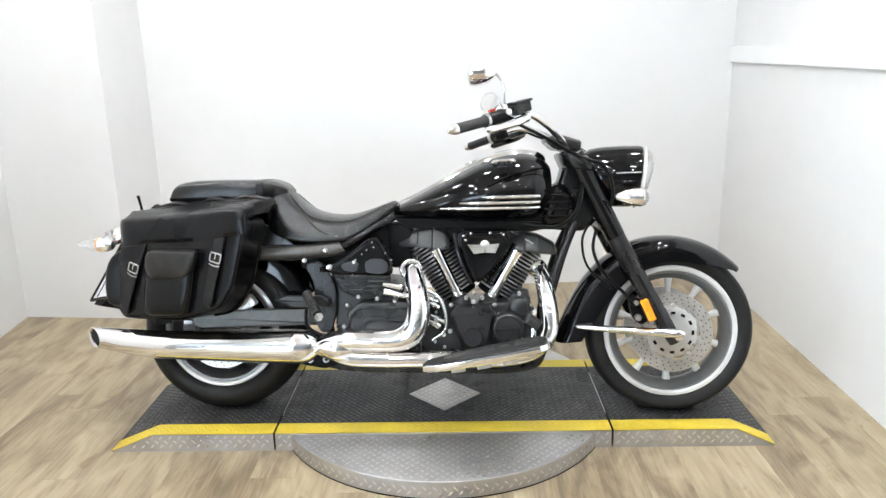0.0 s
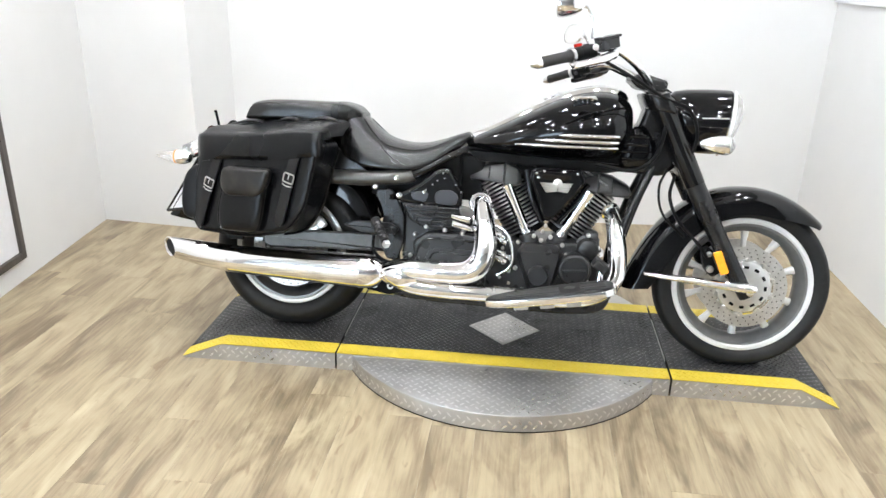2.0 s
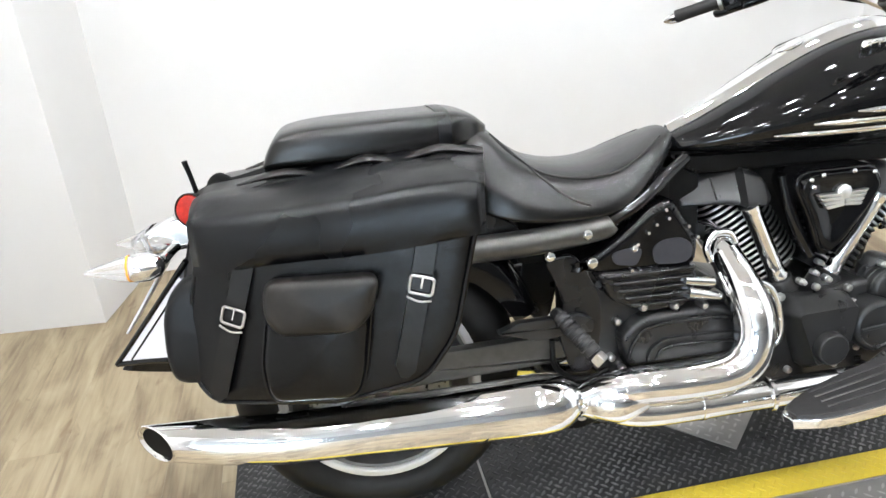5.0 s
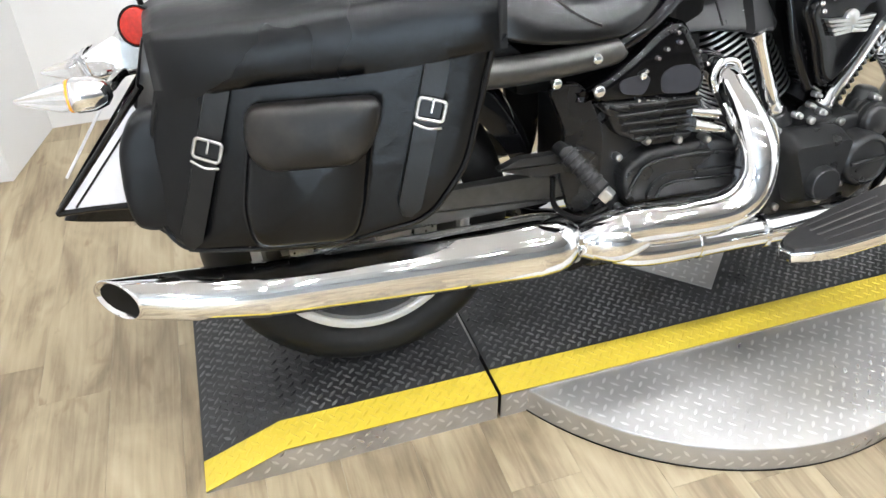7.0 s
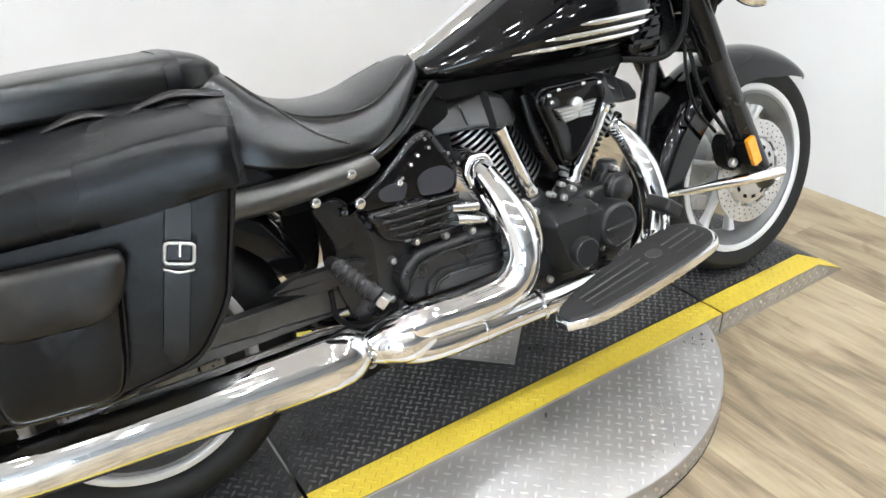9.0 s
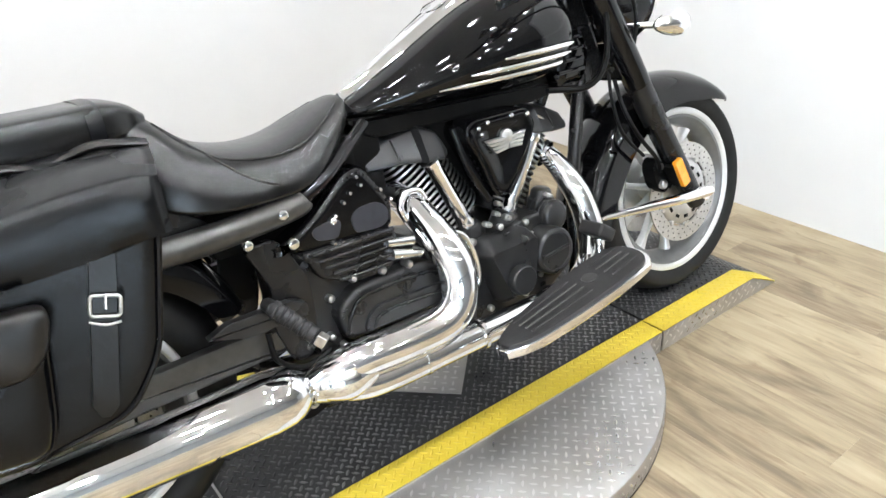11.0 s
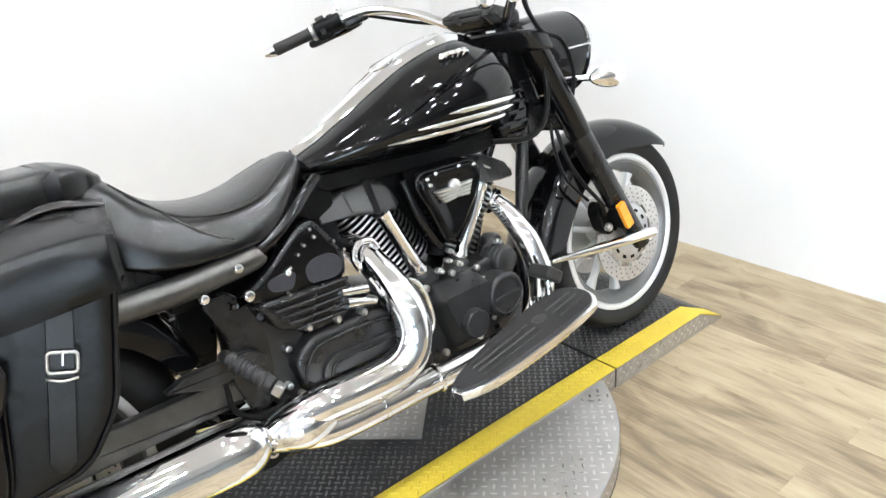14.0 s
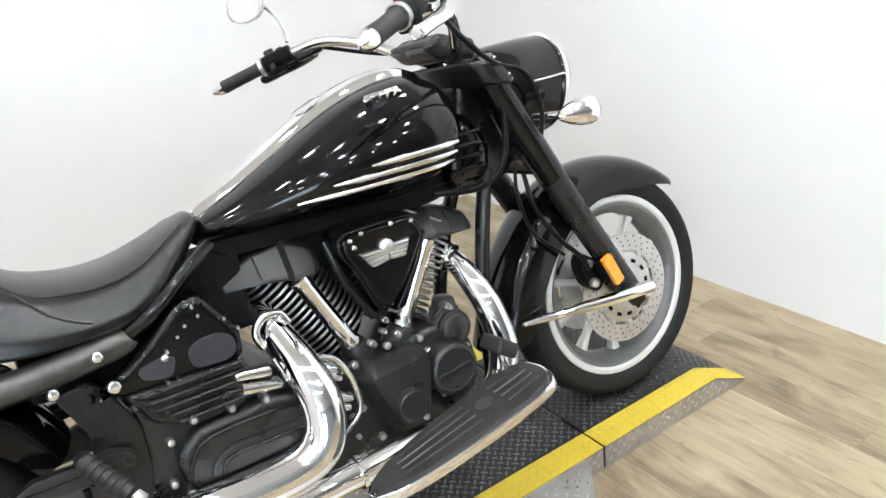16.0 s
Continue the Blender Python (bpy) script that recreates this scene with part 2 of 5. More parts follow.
def prism(poly, y0, y1, bevel=0.0, seg=2):
    """A side-view outline (x, z) given depth from y0 to y1."""
    bm = bmesh.new()
    a = [bm.verts.new((x, y0, z)) for x, z in poly]
    b = [bm.verts.new((x, y1, z)) for x, z in poly]
    n = len(poly)
    bm.faces.new(a)
    bm.faces.new(b[::-1])
    for i in range(n):
        bm.faces.new((a[i], b[i], b[(i + 1) % n], a[(i + 1) % n]))
    bmesh.ops.recalc_face_normals(bm, faces=bm.faces)
    if bevel:
        bmesh.ops.bevel(bm, geom=list(bm.edges), offset=bevel, segments=seg, affect="EDGES", profile=0.6)
    return bm


def pillow(poly, y0, y1, bulge, edge=0.012):
    """A stuffed panel: a side-view outline with soft edges, its outer face (at y1) swelling by bulge."""
    c = sum((Vector(p) for p in poly), Vector((0, 0))) / len(poly)
    s = 1 if y1 > y0 else -1
    size = max((Vector(p) - c).length for p in poly)

    def ring(f, y):
        return [(*(lambda q: (q.x, y, q.y))(Vector(p).lerp(c, f)),) for p in poly]

    e = edge / size
    rings = [ring(0.6, y0), ring(e, y0), ring(0.0, y0 + s * edge), ring(0.0, y1 - s * edge), ring(e * 0.3, y1 - s * edge * 0.3), ring(e, y1)]
    for f in (0.12, 0.25, 0.4, 0.6, 0.8, 0.95):
        rings.append(ring(max(f, e * 1.5), y1 + s * bulge * (1 - (1 - f) ** 2.2)))
    return loft(rings)


def block(centre, size, bevel=0.0, m=None, seg=2):
    bm = bmesh.new()
    bmesh.ops.create_cube(bm, size=1.0)
    bmesh.ops.scale(bm, vec=size, verts=bm.verts)
    if bevel:
        bmesh.ops.bevel(bm, geom=list(bm.edges), offset=bevel, segments=seg, affect="EDGES", profile=0.6)
    if m is not None:
        bmesh.ops.transform(bm, matrix=m, verts=bm.verts)
    bmesh.ops.translate(bm, vec=centre, verts=bm.verts)
    return bm


def both(*bms):
    """Several bmeshes in one."""
    out = bmesh.new()
    for bm in bms:
        me = bpy.data.meshes.new("joined")
        bm.to_mesh(me)
        bm.free()
        out.from_mesh(me)
        bpy.data.meshes.remove(me)
    return out


def rounded(poly, r=0.02, n=4):
    """A polygon with its corners rounded."""
    out = []
    k = len(poly)
    for i in range(k):
        p, a, b = Vector(poly[i]), Vector(poly[i - 1]), Vector(poly[(i + 1) % k])
        ra = min(r, 0.45 * (a - p).length)
        rb = min(r, 0.45 * (b - p).length)
        s, e = p + (a - p).normalized() * ra, p + (b - p).normalized() * rb
        for j in range(n + 1):
            t = j / n
            out.append(tuple((1 - t) ** 2 * s + 2 * t * (1 - t) * p + t * t * e))
    return out


def oval(n, a, b, power=2.0):
    pts = []
    for i in range(n):
        t = 2 * math.pi * i / n
        c, s = math.cos(t), math.sin(t)
        pts.append((math.copysign(abs(c) ** (2 / power), c) * a, math.copysign(abs(s) ** (2 / power), s) * b))
    return pts


def thing(name, label, category, m=None, group=""):
    ob = new(name)
    ob.empty_display_size = 0.1
    if m is not None:
        ob.matrix_basis = m
    return tagged(ob, label, category, group)


# ---- the room ----
MOUTH, FRONT, TOP = -2.0, -9.0, 3.0
PIER = (-0.93, 1.185)
WEST_A, WEST_B = (-1.565, 1.235), (-1.210, MOUTH)


def wall(name, a, b, thick=0.12, z0=0.0, z1=TOP, mat=None):
    """A wall whose room side runs from a to b in plan, the room on its left."""
    a, b = Vector((*a, 0)), Vector((*b, 0))
    d = (b - a).normalized()
    out = Vector((d.y, -d.x, 0)) * thick
    ring = [a - d * 0.0, b + d * 0.0, b + out, a + out]
    bm = loft([[p + Vector((0, 0, z)) for p in ring] for z in (z0, z1)])
    return tagged(part(name, bm, mat or WALL), "plain grey hall wall, unseen, set for reflections" if mat else "plain white painted wall", "wall", kind="structure")


BACK_A, BACK_B = (-0.845, 1.56), (2.548, 1.805)
wall("wall_north", BACK_B, BACK_A)
EAST_A = (2.515, MOUTH)
wall("wall_east", EAST_A, BACK_B)
wall("wall_west", WEST_A, WEST_B)
# Unseen hall, added beyond the alcove's mouth to shape the reflections.
wall("wall_hall_east_return", (7.0, MOUTH), EAST_A, mat=HALL)
wall("wall_hall_east", (7.0, FRONT), (7.0, MOUTH), mat=HALL)
wall("wall_hall_west_return", WEST_B, (-6.0, MOUTH), mat=HALL)
for wy0, wy1, wz0, wz1 in ((MOUTH, -2.6, 0.0, TOP), (-7.8, FRONT, 0.0, TOP), (-2.6, -7.8, 0.0, 0.35), (-2.6, -7.8, 2.6, TOP)):
    wall("wall_hall_west", (-6.0, wy0), (-6.0, wy1), z0=wz0, z1=wz1, mat=HALL)
# Unseen windows, placed where the cool sheen on the leather points.
tagged(part("backdrop", block((-6.5, -5.2, 1.5), (0.02, 6.4, 3.4)), SKY), "pale daylight sky outside the shop window", "sky", kind="structure")
window = part("window_1", both(*[block((-6.05, y, 1.475), (0.06, 0.06, 2.25), 0.004) for y in (-7.77, -6.05, -4.35, -2.63)], *[block((-6.05, -5.2, z), (0.05, 5.2, 0.06), 0.004) for z in (0.38, 2.57)]), BASE)
tagged(window, "white framed shop window", "window", kind="structure")
for wx0, wx1, wz0, wz1 in ((-6.0, -4.8, 0.0, TOP), (-2.0, 7.0, 0.0, TOP), (-4.8, -2.0, 0.0, 0.4), (-4.8, -2.0, 2.5, TOP)):
    wall("wall_hall_south", (wx0, FRONT), (wx1, FRONT), z0=wz0, z1=wz1, mat=HALL)
tagged(part("backdrop", block((-3.4, FRONT - 0.5, 1.5), (4.0, 0.02, 3.4)), SKY), "pale daylight sky outside the shop window", "sky", kind="structure")
window = part("window_2", both(*[block((x, FRONT - 0.05, 1.45), (0.06, 0.06, 2.1), 0.004) for x in (-4.77, -3.4, -2.03)], *[block((-3.4, FRONT - 0.05, z), (2.8, 0.05, 0.06), 0.004) for z in (0.43, 2.47)]), BASE)
tagged(window, "white framed shop window", "window", kind="structure")
wall("wall_pier_face", PIER, WEST_A, 0.1)
wall("wall_pier_side", BACK_A, PIER, 0.1)
ceiling = part("ceiling", block((0.57, -0.75, TOP + 0.06), (4.5, 5.6, 0.12)), CEIL)
tagged(ceiling, "plain pale grey ceiling", "ceiling", kind="structure")
hall_ceiling = part("ceiling", block((0.5, -6.3, TOP + 0.06), (13.4, 5.5, 0.12)), HALLTOP)
tagged(hall_ceiling, "plain grey hall ceiling, unseen, set for reflections", "ceiling", kind="structure")
for x in (-3.9, 4.95):
    tagged(part("ceiling", block((x, -2.8, TOP + 0.06), (4.4, 1.6, 0.12)), HALLTOP), "plain grey hall ceiling, unseen, set for reflections", "ceiling", kind="structure")
floor_bed = part("floor", block((0.57, -3.6, -0.055), (13.4, 11.4, 0.09)), HALLFLOOR)
tagged(floor_bed, "greyed oak plank floor", "floor", kind="structure")
ledge = part("trim", loft([[(x, y, z) for x, z in ((e - 0.022, 1.328), (e + 0.05, 1.328), (e + 0.05, 1.416), (e - 0.022, 1.416))] for y, e in ((MOUTH, 2.515), (1.80, 2.548))]), BASE)
tagged(ledge, "white painted ledge along the wall", "ledge", kind="structure")


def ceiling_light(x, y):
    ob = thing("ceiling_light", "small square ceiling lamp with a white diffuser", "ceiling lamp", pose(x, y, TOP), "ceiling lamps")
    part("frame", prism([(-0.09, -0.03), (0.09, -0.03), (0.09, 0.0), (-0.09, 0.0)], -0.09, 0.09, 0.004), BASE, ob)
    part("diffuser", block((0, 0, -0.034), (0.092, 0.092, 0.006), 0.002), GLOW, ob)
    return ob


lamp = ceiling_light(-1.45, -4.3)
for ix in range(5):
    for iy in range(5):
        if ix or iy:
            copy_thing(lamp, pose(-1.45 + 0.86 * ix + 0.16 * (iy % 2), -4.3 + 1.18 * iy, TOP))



def picture_frame():
    ob = thing("picture_frame", "tall dark wooden picture frame hanging low on the white wall", "picture frame", pose(-1.416, 0.03, 0.585, 0, 0, 6.26))
    for y, z, sy, sz in ((0.2925, 0, 0.035, 0.94), (-0.2925, 0, 0.035, 0.94), (0, 0.4525, 0.55, 0.035), (0, -0.4525, 0.55, 0.035)):
        part("frame_rail", block((0, y, z), (0.028, sy, sz), 0.004), WOODFRAME, ob)
    part("sheet", block((-0.006, 0, 0), (0.008, 0.55, 0.87)), PLATE_WHITE, ob)


picture_frame()


# ---- the turntable and its ramps ----
DECK, YF, YB = 0.071, -0.258, 0.378
X0, XB0, G0, G1, XB1, X1 = -0.402, -0.240, 0.214, 1.468, 1.922, 2.068
STRIPE = 0.076


def lugs(place, ulo, uhi, vlo, vhi, inside, pitch=0.0188, length=0.0112, width=0.0036, rise=0.0019):
    """Raised dashes of a tread plate on the plane that place(u, v) gives: each points at the middle of its neighbours, which lie across it."""
    verts, faces = [], []
    reach = int((uhi - ulo + vhi - vlo) / pitch) + 2
    for i in range(-reach, reach):
        for j in range(-reach, reach):
            u, v = ulo + (i - j) * pitch * 0.7071, vlo + (i + j) * pitch * 0.7071
            if not (ulo <= u <= uhi and vlo <= v <= vhi):
                continue
            turn = radians(45 if (i + j) % 2 else -45)
            c, s = math.cos(turn), math.sin(turn)
            if not all(inside(u + a * length * c, v + a * length * s) for a in (-1, 1)):
                continue
            k = len(verts)
            for a, b, h in ((-1, 0, 0), (-0.35, -1, 0), (0.35, -1, 0), (1, 0, 0), (0.35, 1, 0), (-0.35, 1, 0), (-0.5, 0, 1), (0.5, 0, 1)):
                du, dv = a * length, b * width
                verts.append(place(u + du * c - dv * s, v + du * s + dv * c, h * rise))
            faces += [tuple(k + n for n in f) for f in ((0, 1, 6), (1, 2, 7, 6), (2, 3, 7), (3, 4, 7), (4, 5, 6, 7), (5, 0, 6))]
    me = bpy.data.meshes.new("tread")
    me.from_pydata(verts, [], faces)
    bm = bmesh.new()
    bm.from_mesh(me)
    return bm


def strip_top(xs, hs, y0, y1, under=0.004):
    """A thick sheet over the stations xs with heights hs between y0 and y1."""
    rings = []
    for x, h in zip(xs, hs):
        rings.append([(x, y0, h), (x, y1, h), (x, y1, max(0.0005, h - under)), (x, y0, max(0.0005, h - under))])
    return loft(rings)


def stand_section(name, label, xs, hs):
    ob = thing(name, label, "ramp" if name == "ramp" else "turntable")
    xlo, xhi = xs[0], xs[-1]

    def height(x):
        return float(np.interp(x, xs, hs))

    def top(u, v, h):
        return (u, v, height(u) + h)

    deck = part("deck", strip_top(xs, hs, YF + STRIPE, YB - STRIPE), TREAD_BLACK, ob, "black painted tread plate")
    part("tread", lugs(top, xlo, xhi, YF + STRIPE, YB - STRIPE, lambda u, v: xlo < u < xhi and YF + STRIPE < v < YB - STRIPE and abs(u - 0.846) + abs(v - 0.050) > 0.16), LUG_BLACK, deck, kind="stuff")
    for y0, y1 in ((YF, YF + STRIPE), (YB - STRIPE, YB)):
        st = part("stripe", strip_top(xs, hs, y0, y1), TREAD_YELLOW, ob, "yellow painted edge stripe")
        part("tread", lugs(top, xlo, xhi, y0, y1, lambda u, v: xlo < u < xhi and y0 < v < y1), TREAD_YELLOW, st, kind="stuff")
    body = [(x, h - 0.0045) for x, h in zip(xs, hs)]
    part("body", prism([(xlo, 0.0), (xhi, 0.0), *[(x, max(z, 0.0004)) for x, z in reversed(body)]], YF + 0.004, YB - 0.004), DARK, ob)
    for y, s in ((YF, -1), (YB, 1)):
        sk = part("skirt", prism([(xlo, 0.0), (xhi, 0.0), *[(x, max(h - 0.0015, 0.001)) for x, h in reversed(list(zip(xs, hs)))]], y, y - s * 0.0035), TREAD_SILVER, ob, "bare aluminium tread side")
        if s < 0:
            part("tread", lugs(lambda u, v, h: (u, y + s * h, v), xlo, xhi, 0.004, DECK, lambda u, v: xlo < u < xhi and 0.003 < v < height(u) - 0.003, pitch=0.0245, length=0.0112, width=0.0031, rise=0.0011), LUG_SILVER, sk, kind="stuff")
    return ob


stand_section("ramp", "black and yellow tread-plate ramp end on the floor", [X0, XB0, G0 - 0.004], [0.005, DECK, DECK])
stand_section("ramp", "black and yellow tread-plate ramp end under the front wheel", [G1 + 0.004, XB1, X1], [DECK, DECK, 0.005])
turntable = stand_section("turntable", "round aluminium tread-plate turntable with a black deck across it", [G0 + 0.004, G1 - 0.004], [DECK, DECK])
DC, DR = (0.842, 0.077), 0.655
disc = part("disc", turned([(0.004, DR), (0.060, DR), (0.064, DR - 0.003), (0.064, 0.0)], (*DC, 0), (0, 0, 1), 96), TREAD_SILVER, turntable, "bare aluminium round tread plate")
part("tread", both(
    lugs(lambda u, v, h: (u, v, 0.064 + h), DC[0] - DR, DC[0] + DR, DC[1] - DR, YF - 0.004, lambda u, v: math.hypot(u - DC[0], v - DC[1]) < DR - 0.006 and v < YF - 0.004, pitch=0.0245, length=0.0112, width=0.0031, rise=0.0011),
    lugs(lambda u, v, h: (DC[0] + (DR + h) * math.sin(u / DR), DC[1] - (DR + h) * math.cos(u / DR), v), -0.75, 0.75, 0.004, 0.064, lambda u, v: abs(u) < 0.75 and 0.006 < v < 0.06, pitch=0.0245, length=0.0112, width=0.0031, rise=0.0011),
), LUG_SILVER, disc, kind="stuff")
part("base_ring", turned([(0.0, DR + 0.001), (0.004, DR + 0.001), (0.004, DR - 0.02), (0.0, DR - 0.02)], (*DC, 0), (0, 0, 1), 96, closed=True), DARK, turntable, "thin black ring at the disc's foot")
dia = part("inlay", prism([(-0.145, -0.001), (0.145, -0.001), (0.145, 0.002), (-0.145, 0.002)], -0.145, 0.145), TREAD_SILVER, turntable, "bare aluminium diamond inlay")
dia.data.transform(pose(0.846, 0.050, DECK + 0.001, 0, 0, 45) @ Matrix.Diagonal((0.707, 0.707, 1, 1)))
part("tread", lugs(lambda u, v, h: (u, v, DECK + 0.003 + h), 0.70, 0.995, -0.10, 0.20, lambda u, v: abs(u - 0.846) + abs(v - 0.050) < 0.142, pitch=0.0245, length=0.0112, width=0.0031, rise=0.0011), LUG_SILVER, dia, kind="stuff")


# ---- the motorcycle: x ahead, y to its left, z up from the tyres' contact; it leans on its side stand ----
bike = thing("motorcycle", "black and chrome cruiser motorcycle leaning on its side stand", "motorcycle", pose(0.0044, -0.0265, DECK + 0.001, -9.64, 0.15, -1.97) @ Matrix.Scale(1.0077, 4))
FW, RW = (1.690, 0.0, 0.314), (-0.015, 0.0, 0.320)


def wheel(name, centre, radius, half, rim_r, spokes, disc_sides, label, metal=RIM):
    cx, cy, cz = centre
    w = new(name)
    w.parent = bike
    w.location = centre
    tagged(w, label=label)
    t = half
    prof = [(-t * 0.62, rim_r), (-t * 0.86, rim_r + 0.012), (-t * 0.97, rim_r + 0.030)]
    shoulder = rim_r + 0.045
    prof += [(-t * math.cos(radians(a)), shoulder + (radius - shoulder) * math.sin(radians(a))) for a in range(0, 181, 12)]
    prof += [(t * 0.97, rim_r + 0.030), (t * 0.86, rim_r + 0.012), (t * 0.62, rim_r)]
    part("tyre", turned(prof, (0, 0, 0), (0, 1, 0), 72, closed=True), RUBBER, w)
    h = t * 0.78
    rimp = [(-h, rim_r + 0.012), (-h - 0.004, rim_r + 0.004), (-h, rim_r - 0.018), (-h + 0.012, rim_r - 0.024), (-0.02, rim_r - 0.042), (0.02, rim_r - 0.042), (h - 0.012, rim_r - 0.024), (h, rim_r - 0.018), (h + 0.004, rim_r + 0.004), (h, rim_r + 0.012)]
    part("rim", turned(rimp, (0, 0, 0), (0, 1, 0), 72, closed=True), BARREL, w)
    for q in (-1, 1):
        lip = [(q * (h - 0.002), rim_r + 0.011), (q * (h + 0.006), rim_r + 0.008), (q * (h + 0.008), rim_r - 0.002), (q * (h + 0.005), rim_r - 0.009), (q * (h - 0.006), rim_r - 0.013)]
        part("rim_lip", turned(lip, (0, 0, 0), (0, 1, 0), 72, closed=True), RIMLIP, w, "bright rim lip")
    part("hub", turned([(-0.07, 0.0), (-0.07, 0.036), (-0.045, 0.048), (0.045, 0.048), (0.07, 0.036), (0.07, 0.0)], (0, 0, 0), (0, 1, 0), 32), RIM, w)
    inner = rim_r - 0.034
    rings = []
    for f, wy, wx in ((0.0, 0.020, 0.013), (0.25, 0.015, 0.010), (0.7, 0.013, 0.009), (1.0, 0.019, 0.016)):
        r = 0.042 + f * (inner - 0.042)
        rings.append([(a * wx, b * wy, r) for a, b in oval(10, 1, 1, 3)])
    first = part("spoke", loft(rings), metal, w)
    for k in range(1, spokes):
        again(first, pose(0, 0, 0, 0, 360 / spokes * k, 0))
    for s in disc_sides:
        d = part("brake_disc", turned([(s * 0.078, 0.104), (s * 0.083, 0.104), (s * 0.083, 0.149), (s * 0.078, 0.149)], (0, 0, 0), (0, 1, 0), 64, closed=True), STEEL, w, "drilled steel brake disc")
        part("carrier", turned([(s * 0.060, 0.020), (s * 0.088, 0.022), (s * 0.090, 0.060), (s * 0.086, 0.064), (s * 0.086, 0.090), (s * 0.079, 0.098), (s * 0.074, 0.098), (s * 0.060, 0.06)], (0, 0, 0), (0, 1, 0), 40, closed=True), ALLOY, w)
        hole = part("drill_hole", turned([(-0.0005, 0.0024), (0.0009, 0.0024)], (0, 0, 0), (0, 1, 0), 8), DARK, w)
        hole.location = (0.114, s * 0.083, 0)
        for n in range(30):
            for q, r in enumerate((0.114, 0.127, 0.140)):
                b = 2 * math.pi * n / 30 + q * 0.07
                if n or q:
                    again(hole, pose(r * math.cos(b), s * 0.083, r * math.sin(b)))
        slot = block((0, 0, 0), (0.017, 0.002, 0.010), 0.0008, None, 1)
        bmesh.ops.translate(slot, vec=(0, s * 0.0868, 0.074), verts=slot.verts)
        first = part("carrier_slot", slot, DARK, w)
        for q in range(1, 12):
            again(first, pose(0, 0, 0, 0, 30 * q, 0))
        first = part("rivet", turned([(s * 0.075, 0.009), (s * 0.083, 0.009), (s * 0.087, 0.006)], (0, 0, 0.101), (0, 1, 0), 10), STEEL, w)
        for q in range(1, 10):
            again(first, pose(0, 0, 0, 0, 36 * q, 0))
    return w


wheel("front_wheel", FW, 0.314, 0.064, 0.239, 10, (-1, 1), "front wheel with a silver cast rim and drilled discs")
# Rear spokes take the darker barrel grey: the wheel's inner shade as colour.
rear_wheel = wheel("rear_wheel", RW, 0.320, 0.092, 0.212, 10, (-1,), "rear wheel with a grey cast rim, bright lip and shade-darkened spokes", BARREL)
part("drive_pulley", turned([(0.050, 0.05), (0.052, 0.185), (0.058, 0.192), (0.078, 0.192), (0.084, 0.185), (0.084, 0.05)], (0, 0, 0), (0, 1, 0), 64), DARK, rear_wheel, "black drive pulley")


def fender(name, centre, stations, crown, label, thick=0.004):
    """A mudguard: stations of (angle, radius, half width, depth of the side), angles from ahead over the top to the rear."""
    rings = []
    c = Vector(centre)
    full = crown
    for ang, rad, hw, drop in smooth_path(stations, 6):
        a = radians(ang)
        crown = full * min(1.0, 0.55 + max(0.0, ang - 44) / 60)
        out = Vector((math.cos(a), 0, math.sin(a)))

        def at(y, r):
            return c + out * r + Vector((0, y, 0))

        prof = [(-hw, rad - crown - drop), (-hw, rad - crown - drop * 0.5), (-hw * 0.99, rad - crown * 0.95)]
        prof += [(-hw * math.cos(radians(t)), rad - crown + crown * math.sin(radians(t))) for t in (18, 36, 54, 72, 90, 108, 126, 144, 162)]
        prof += [(hw * 0.99, rad - crown * 0.95), (hw, rad - crown - drop * 0.5), (hw, rad - crown - drop)]
        inner = [(y * (1 - thick / hw), r - thick * (0.2 if abs(y) > hw * 0.97 else 1)) for y, r in prof[::-1]]
        rings.append([at(y, r) for y, r in prof + inner])
    return part(name, loft(rings), GLOSS, bike, label, angle=50)


fender("front_fender", FW, [(43.5, 0.350, 0.064, 0.000), (46, 0.350, 0.074, 0.002), (54, 0.349, 0.082, 0.014), (72, 0.352, 0.087, 0.034), (95, 0.358, 0.088, 0.044), (118, 0.366, 0.088, 0.056), (140, 0.371, 0.088, 0.060), (162, 0.386, 0.088, 0.062), (178, 0.412, 0.088, 0.058), (186, 0.434, 0.088, 0.048)], 0.050, "gloss black valanced front fender")
fender("rear_fender", RW, [(22, 0.385, 0.118, 0.03), (45, 0.392, 0.122, 0.05), (75, 0.405, 0.124, 0.07), (105, 0.42, 0.124, 0.09), (130, 0.440, 0.116, 0.10), (141, 0.455, 0.104, 0.11), (151, 0.476, 0.080, 0.115), (161, 0.510, 0.045, 0.115), (171, 0.548, 0.012, 0.11)], 0.060, "gloss black rear fender with a long tail")

